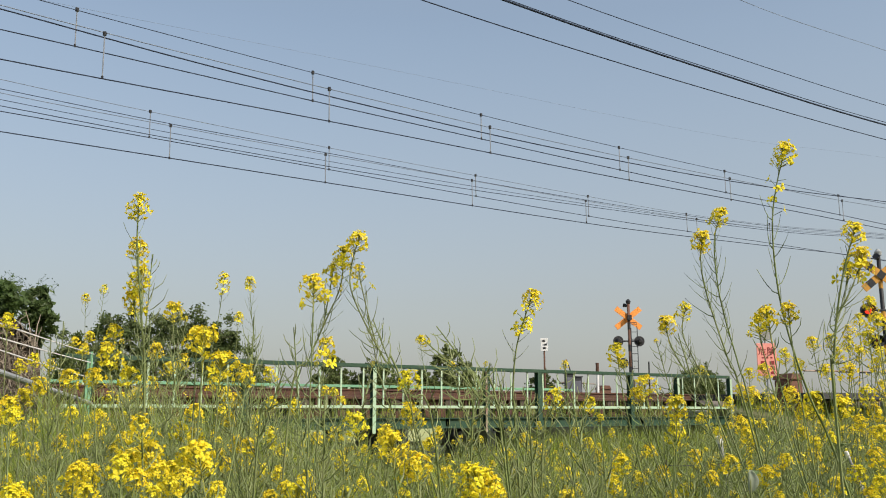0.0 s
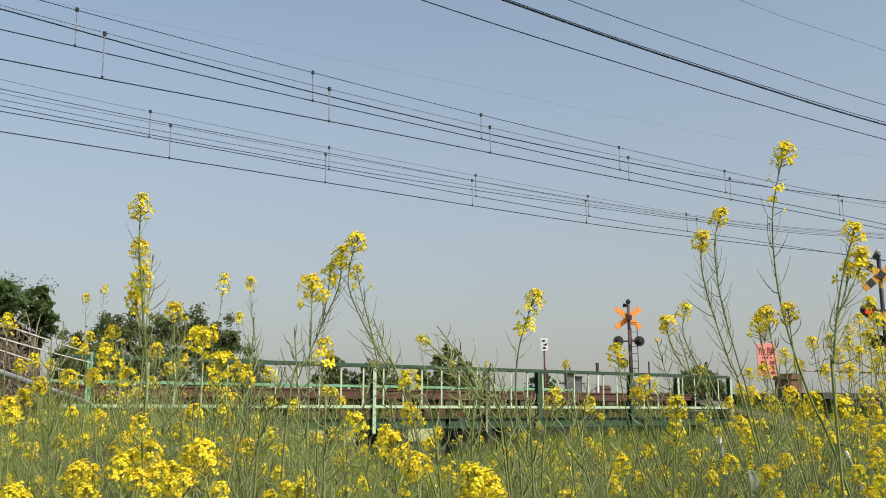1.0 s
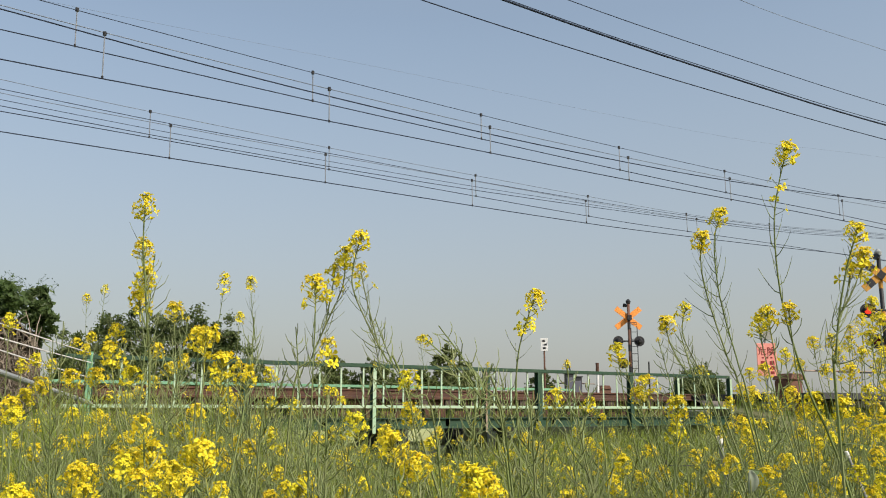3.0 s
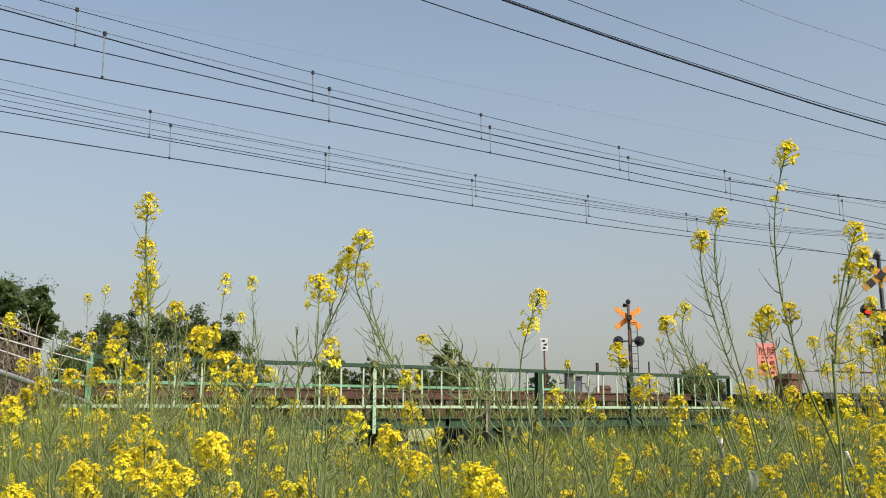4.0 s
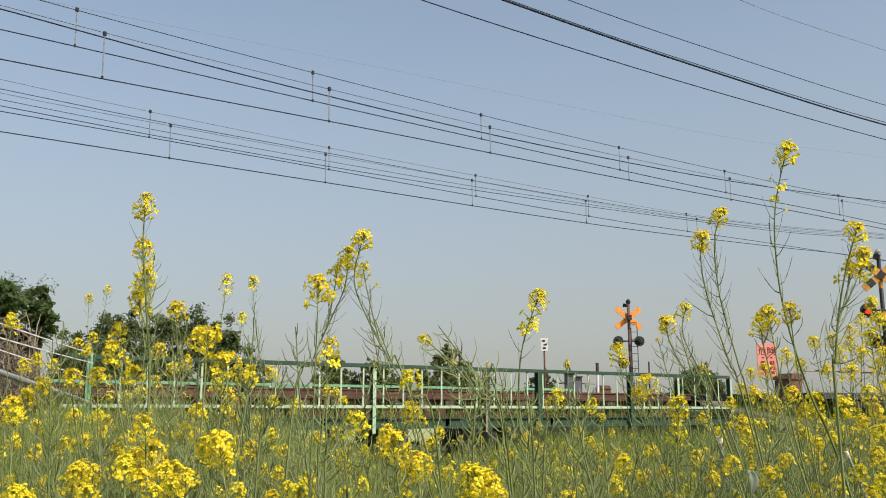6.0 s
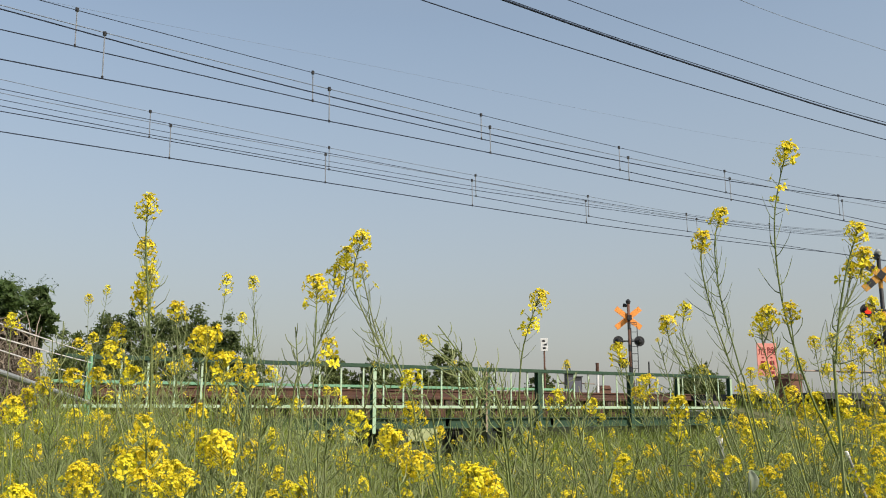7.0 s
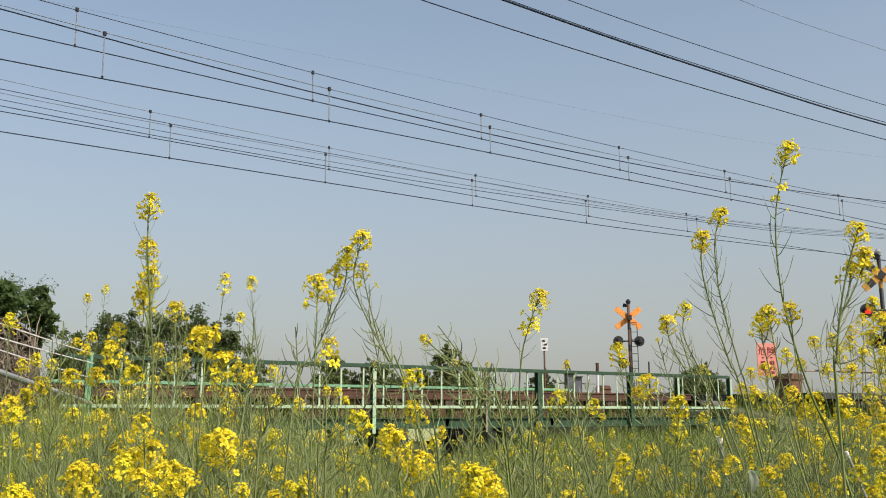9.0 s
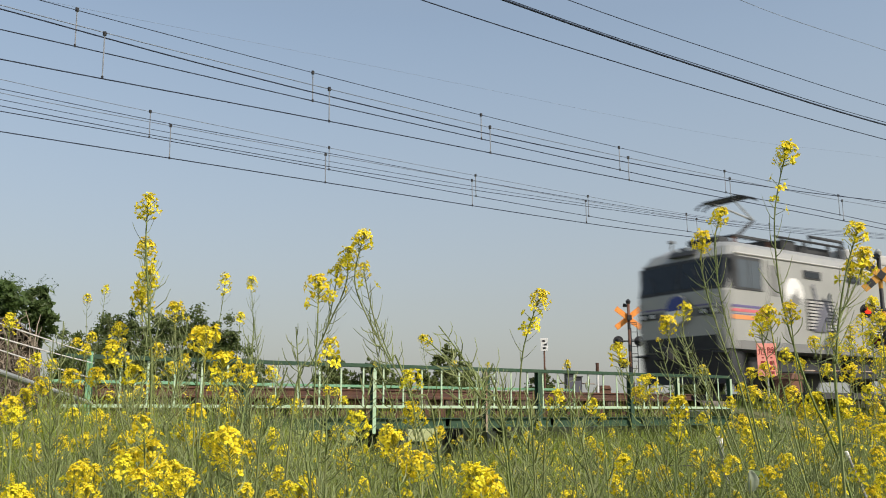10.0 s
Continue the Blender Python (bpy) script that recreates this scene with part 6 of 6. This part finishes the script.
def far_blossom():
    """Small blossoming tops deeper in the field, too many to count."""
    rng = random.Random(21)
    pet, st = Soup(), Soup()
    for i in range(900):
        x, y, d, side = field_spot(rng, 3.2, 11.0) if i < 620 else open_spot(rng)
        if i < 620 and rng.random() < (0.45 if abs(side) < 0.25 else 0.4 if side > 0 else 0.0):
            continue
        top = rng.uniform(0.45, 0.95) + (0.35 * rng.random() if abs(side) > 0.28 and rng.random() < 0.5 else 0)
        if side < -0.2 and d > 5:
            top += 0.1
        if -0.12 < side < 0.26 and d > 5:
            top = min(top, 0.62)
        lx, ly = rng.gauss(0, 0.05), rng.gauss(0, 0.05)
        st.tube([(x - lx * 2, y - ly * 2, 0), (x - lx * 0.5, y - ly * 0.5, top * 0.6), (x, y, top)], 0.003, 0.0016, 3, False)
        for k in range(rng.randint(4, 9)):
            an, dd = rng.uniform(0, 6.3), rng.uniform(0.03, 0.2)
            p = V((x, y, top - dd))
            q = p + V((math.cos(an) * 0.03, math.sin(an) * 0.03, 0.035))
            st.tube([p, q], 0.0013, 0.001, 3, False)
        for _ in range(rng.randint(8, 16)):
            c = V((x + rng.gauss(0, 0.012), y + rng.gauss(0, 0.012), top + rng.uniform(-0.032, 0.010)))
            flower(pet, c, c - V((x, y, top - 0.03)), rng.uniform(0.008, 0.0105), rng, 0.9)
    tagged(part("distant_blossom", pet, "petal", fix=False), "scattered small yellow blossom deep in the field", "rapeseed blossom", "", "stuff")
    tagged(part("distant_stems", st, "stem", fix=False), "thin green stems carrying the far blossom", "rapeseed stems", "", "stuff")


far_blossom()

# plants repeated through the field
kinds = []
rng = random.Random(41)
for i in range(9):
    tall = rng.uniform(0.78, 0.98)
    tops = [(0.05 * rng.gauss(0, 1), 0.05 * rng.gauss(0, 1), tall, rng.uniform(0.035, 0.055))]
    for _ in range(rng.randint(2, 5)):
        tops.append((0.10 * rng.gauss(0, 1), 0.10 * rng.gauss(0, 1), tall - rng.uniform(0.03, 0.3), rng.uniform(0.025, 0.048)))
    x, y, d, side = field_spot(rng, 2.2, 4)
    tops = [(a + x, b + y, c, w) for a, b, c, w in tops]
    p = rape_plant((x, y, -0.03), tops, 700 + i, "low", 0.015, 0.18, 0.4, sway=12)
    kinds.append((p, tall))
made = 0
while made < 115:
    x, y, d, side = field_spot(rng, 1.5, 9.0)
    p, tall = rng.choice(kinds)
    want = rng.uniform(0.66, 0.98) + (rng.uniform(0.05, 0.22) if side > 0.3 and d > 2.2 else 0.14 if side < -0.26 and d > 2.5 else 0) - (0.12 if d < 2 else 0)
    if abs(side) < 0.24 and d > 4 and rng.random() < 0.4:
        continue
    k = want / tall
    c = copy_thing(p, pose(x, y, -0.03, rng.gauss(0, 3), rng.gauss(0, 3), rng.uniform(0, 360)) @ Matrix.Diagonal((1, 1, k, 1)))
    made += 1


# bare stalks heavy with pods, leaning across one another
stalks = []
for i in range(70):
    x, y, d, side = field_spot(rng, 1.5, 3.6)
    z = rng.uniform(0.7, 1.0) + (0.14 * rng.random() if rng.random() < 0.5 else 0)
    l = rng.gauss(0, 0.34)
    tops = [(x, y, z, rng.uniform(0.012, 0.022))]
    for _ in range(rng.randint(0, 2)):
        tops.append((x + rng.gauss(0, 0.1), y + rng.gauss(0, 0.1), z - rng.uniform(0.02, 0.15), rng.uniform(0.012, 0.02)))
    stalks.append((rape_plant((x - 0.829 * l, y + 0.559 * l, -0.03), tops, 900 + i, "pods", 0.0, rng.uniform(0.25, 0.45), 0.25, sway=12), z))


def podded_growth():
    """The uncounted mass of podded stalks between the plants."""
    for which, name, mat, label in ((0, "stalk_growth", "stem", "tangle of thin leaning rapeseed stalks"), (1, "pod_growth", "pod", "mass of slender green rapeseed pods")):
        pick = random.Random(99)
        verts, faces, off = [], [], 0
        for i in range(1150):
            x, y, d, side = open_spot(pick) if 480 <= i < 600 else field_spot(pick, 1.5, 7.0)
            if i >= 600 and (abs(side) < 0.12 or d < 2.4) or i >= 860 and (side > 0 or d > 5):
                continue
            p, z = pick.choice(stalks)
            soup = STALKS[p.name][which]
            k = pick.uniform(*((0.62, 0.98) if i < 600 else (0.9, 1.16) if i < 860 else (1.05, 1.32))) / z * (0.8 if d > 4.5 and -0.12 < side < 0.26 else 1)
            m = pose(x, y, -0.03, pick.gauss(0, 13), pick.gauss(0, 13), pick.uniform(0, 360)) @ Matrix.Diagonal((1, 1, k, 1))
            if not soup.v:
                continue
            m = np.array(m)
            v = np.array(soup.v) @ m[:3, :3].T + m[:3, 3]
            verts += v.tolist()
            faces += [tuple(off + q for q in f) for f in soup.f]
            off += len(v)
        me = bpy.data.meshes.new(name)
        me.from_pydata(verts, [], faces)
        me.materials.append(M[mat])
        tagged(new(name, me), label, "rapeseed stalks", "", "stuff")


podded_growth()


# ---- what moves ----
TIMES = (0, 0.5, 1, 1.5, 2, 2.5, 4, 4.5, 5, 5.5, 7, 7.5, 8, 8.5, 9, 9.5, 10)
GUSTS = {  # millimetres sideways at the top
    1: (0, 4, 4, 2, 5, 8, 16, 5, 16, 11, 16, 20, 14, 17, 19, 23, 16),
    2: (0, -3, -3, -3, -3, 0, 10, 12, 3, 9, 6, 9, 7, 9, 7, 6, 9),
    3: (0, 3, 5, 5, 3, 3, 13, 5, 9, 11, 13, 17, 17, 13, 13, 9, 14),
    4: (0, 7, 0, 4, 1, 3, 4, 4, 6, 4, 4, 3, 6, 7, 6, 6, 4),
    5: (0, 8, 0, 5, 3, 5, 3, 3, 5, 3, 5, 3, 6, 8, 6, 6, 5),
    6: (0, 1, 1, 1, 1, 0, 0, 1, 0, 0, 1, 1, 1, 1, 1, 0, 1),
    7: (0, 1, 1, 0, 1, 1, 4, 4, 4, 6, 6, 6, 6, 4, 3, 3, 3),
    8: (0, 0, 0, 0, 3, 3, 4, 4, 6, 6, 7, 6, 6, 6, 4, 4, 4),
    9: (0, 1, 0, 1, 2, 1, 2, 4, 2, 3, 3, 4, 4, 3, 3, 3, 3),
    10: (0, 0, 0, 0, 1, 0, 1, 3, 7, 3, 4, 6, 9, 7, 7, 6, 4),
    11: (0, 1, 0, 0, -3, -3, 2, 2, 2, 0, 0, 2, 2, -1, 0, 0, 2),
    13: (0, -2, 6, 5, 8, 0, 28, 33, 30, 34, 36, 52, 34, 39, 41, 39, 48),
    12: (0, 2, 1, 0, 1, 3, 4, 3, 5, 4, 3, 5, 4, 5, 3, 4, 4),
}
AXIS = V((0.559, 0.829, 0))


def motions():
    speed = 14.55
    walk(LOCO, [(t, pose(17.24 + speed * (10 - t), 15, 1.55)) for t in (0, 2.5, 5, 7.5, 10)])
    for wheel in WHEELS:
        at = wheel.matrix_basis.translation.copy()
        walk(wheel, [(k / 20, pose(at.x, at.y, at.z, 0, -math.degrees(speed * k / 20 / 0.57) % 360, 0)) for k in range(201)])
    for ob, gust, height in PLANTS:
        if not gust:
            continue
        rest = ob.matrix_basis.copy()
        depth = AXIS.dot(rest.translation)
        rows = []
        for t, g in zip(TIMES, GUSTS[gust]):
            a = g * depth / 1568 / height
            rows.append((t, Matrix.Translation(rest.translation) @ Matrix.Rotation(a, 4, AXIS)))
        walk(ob, rows)


motions()
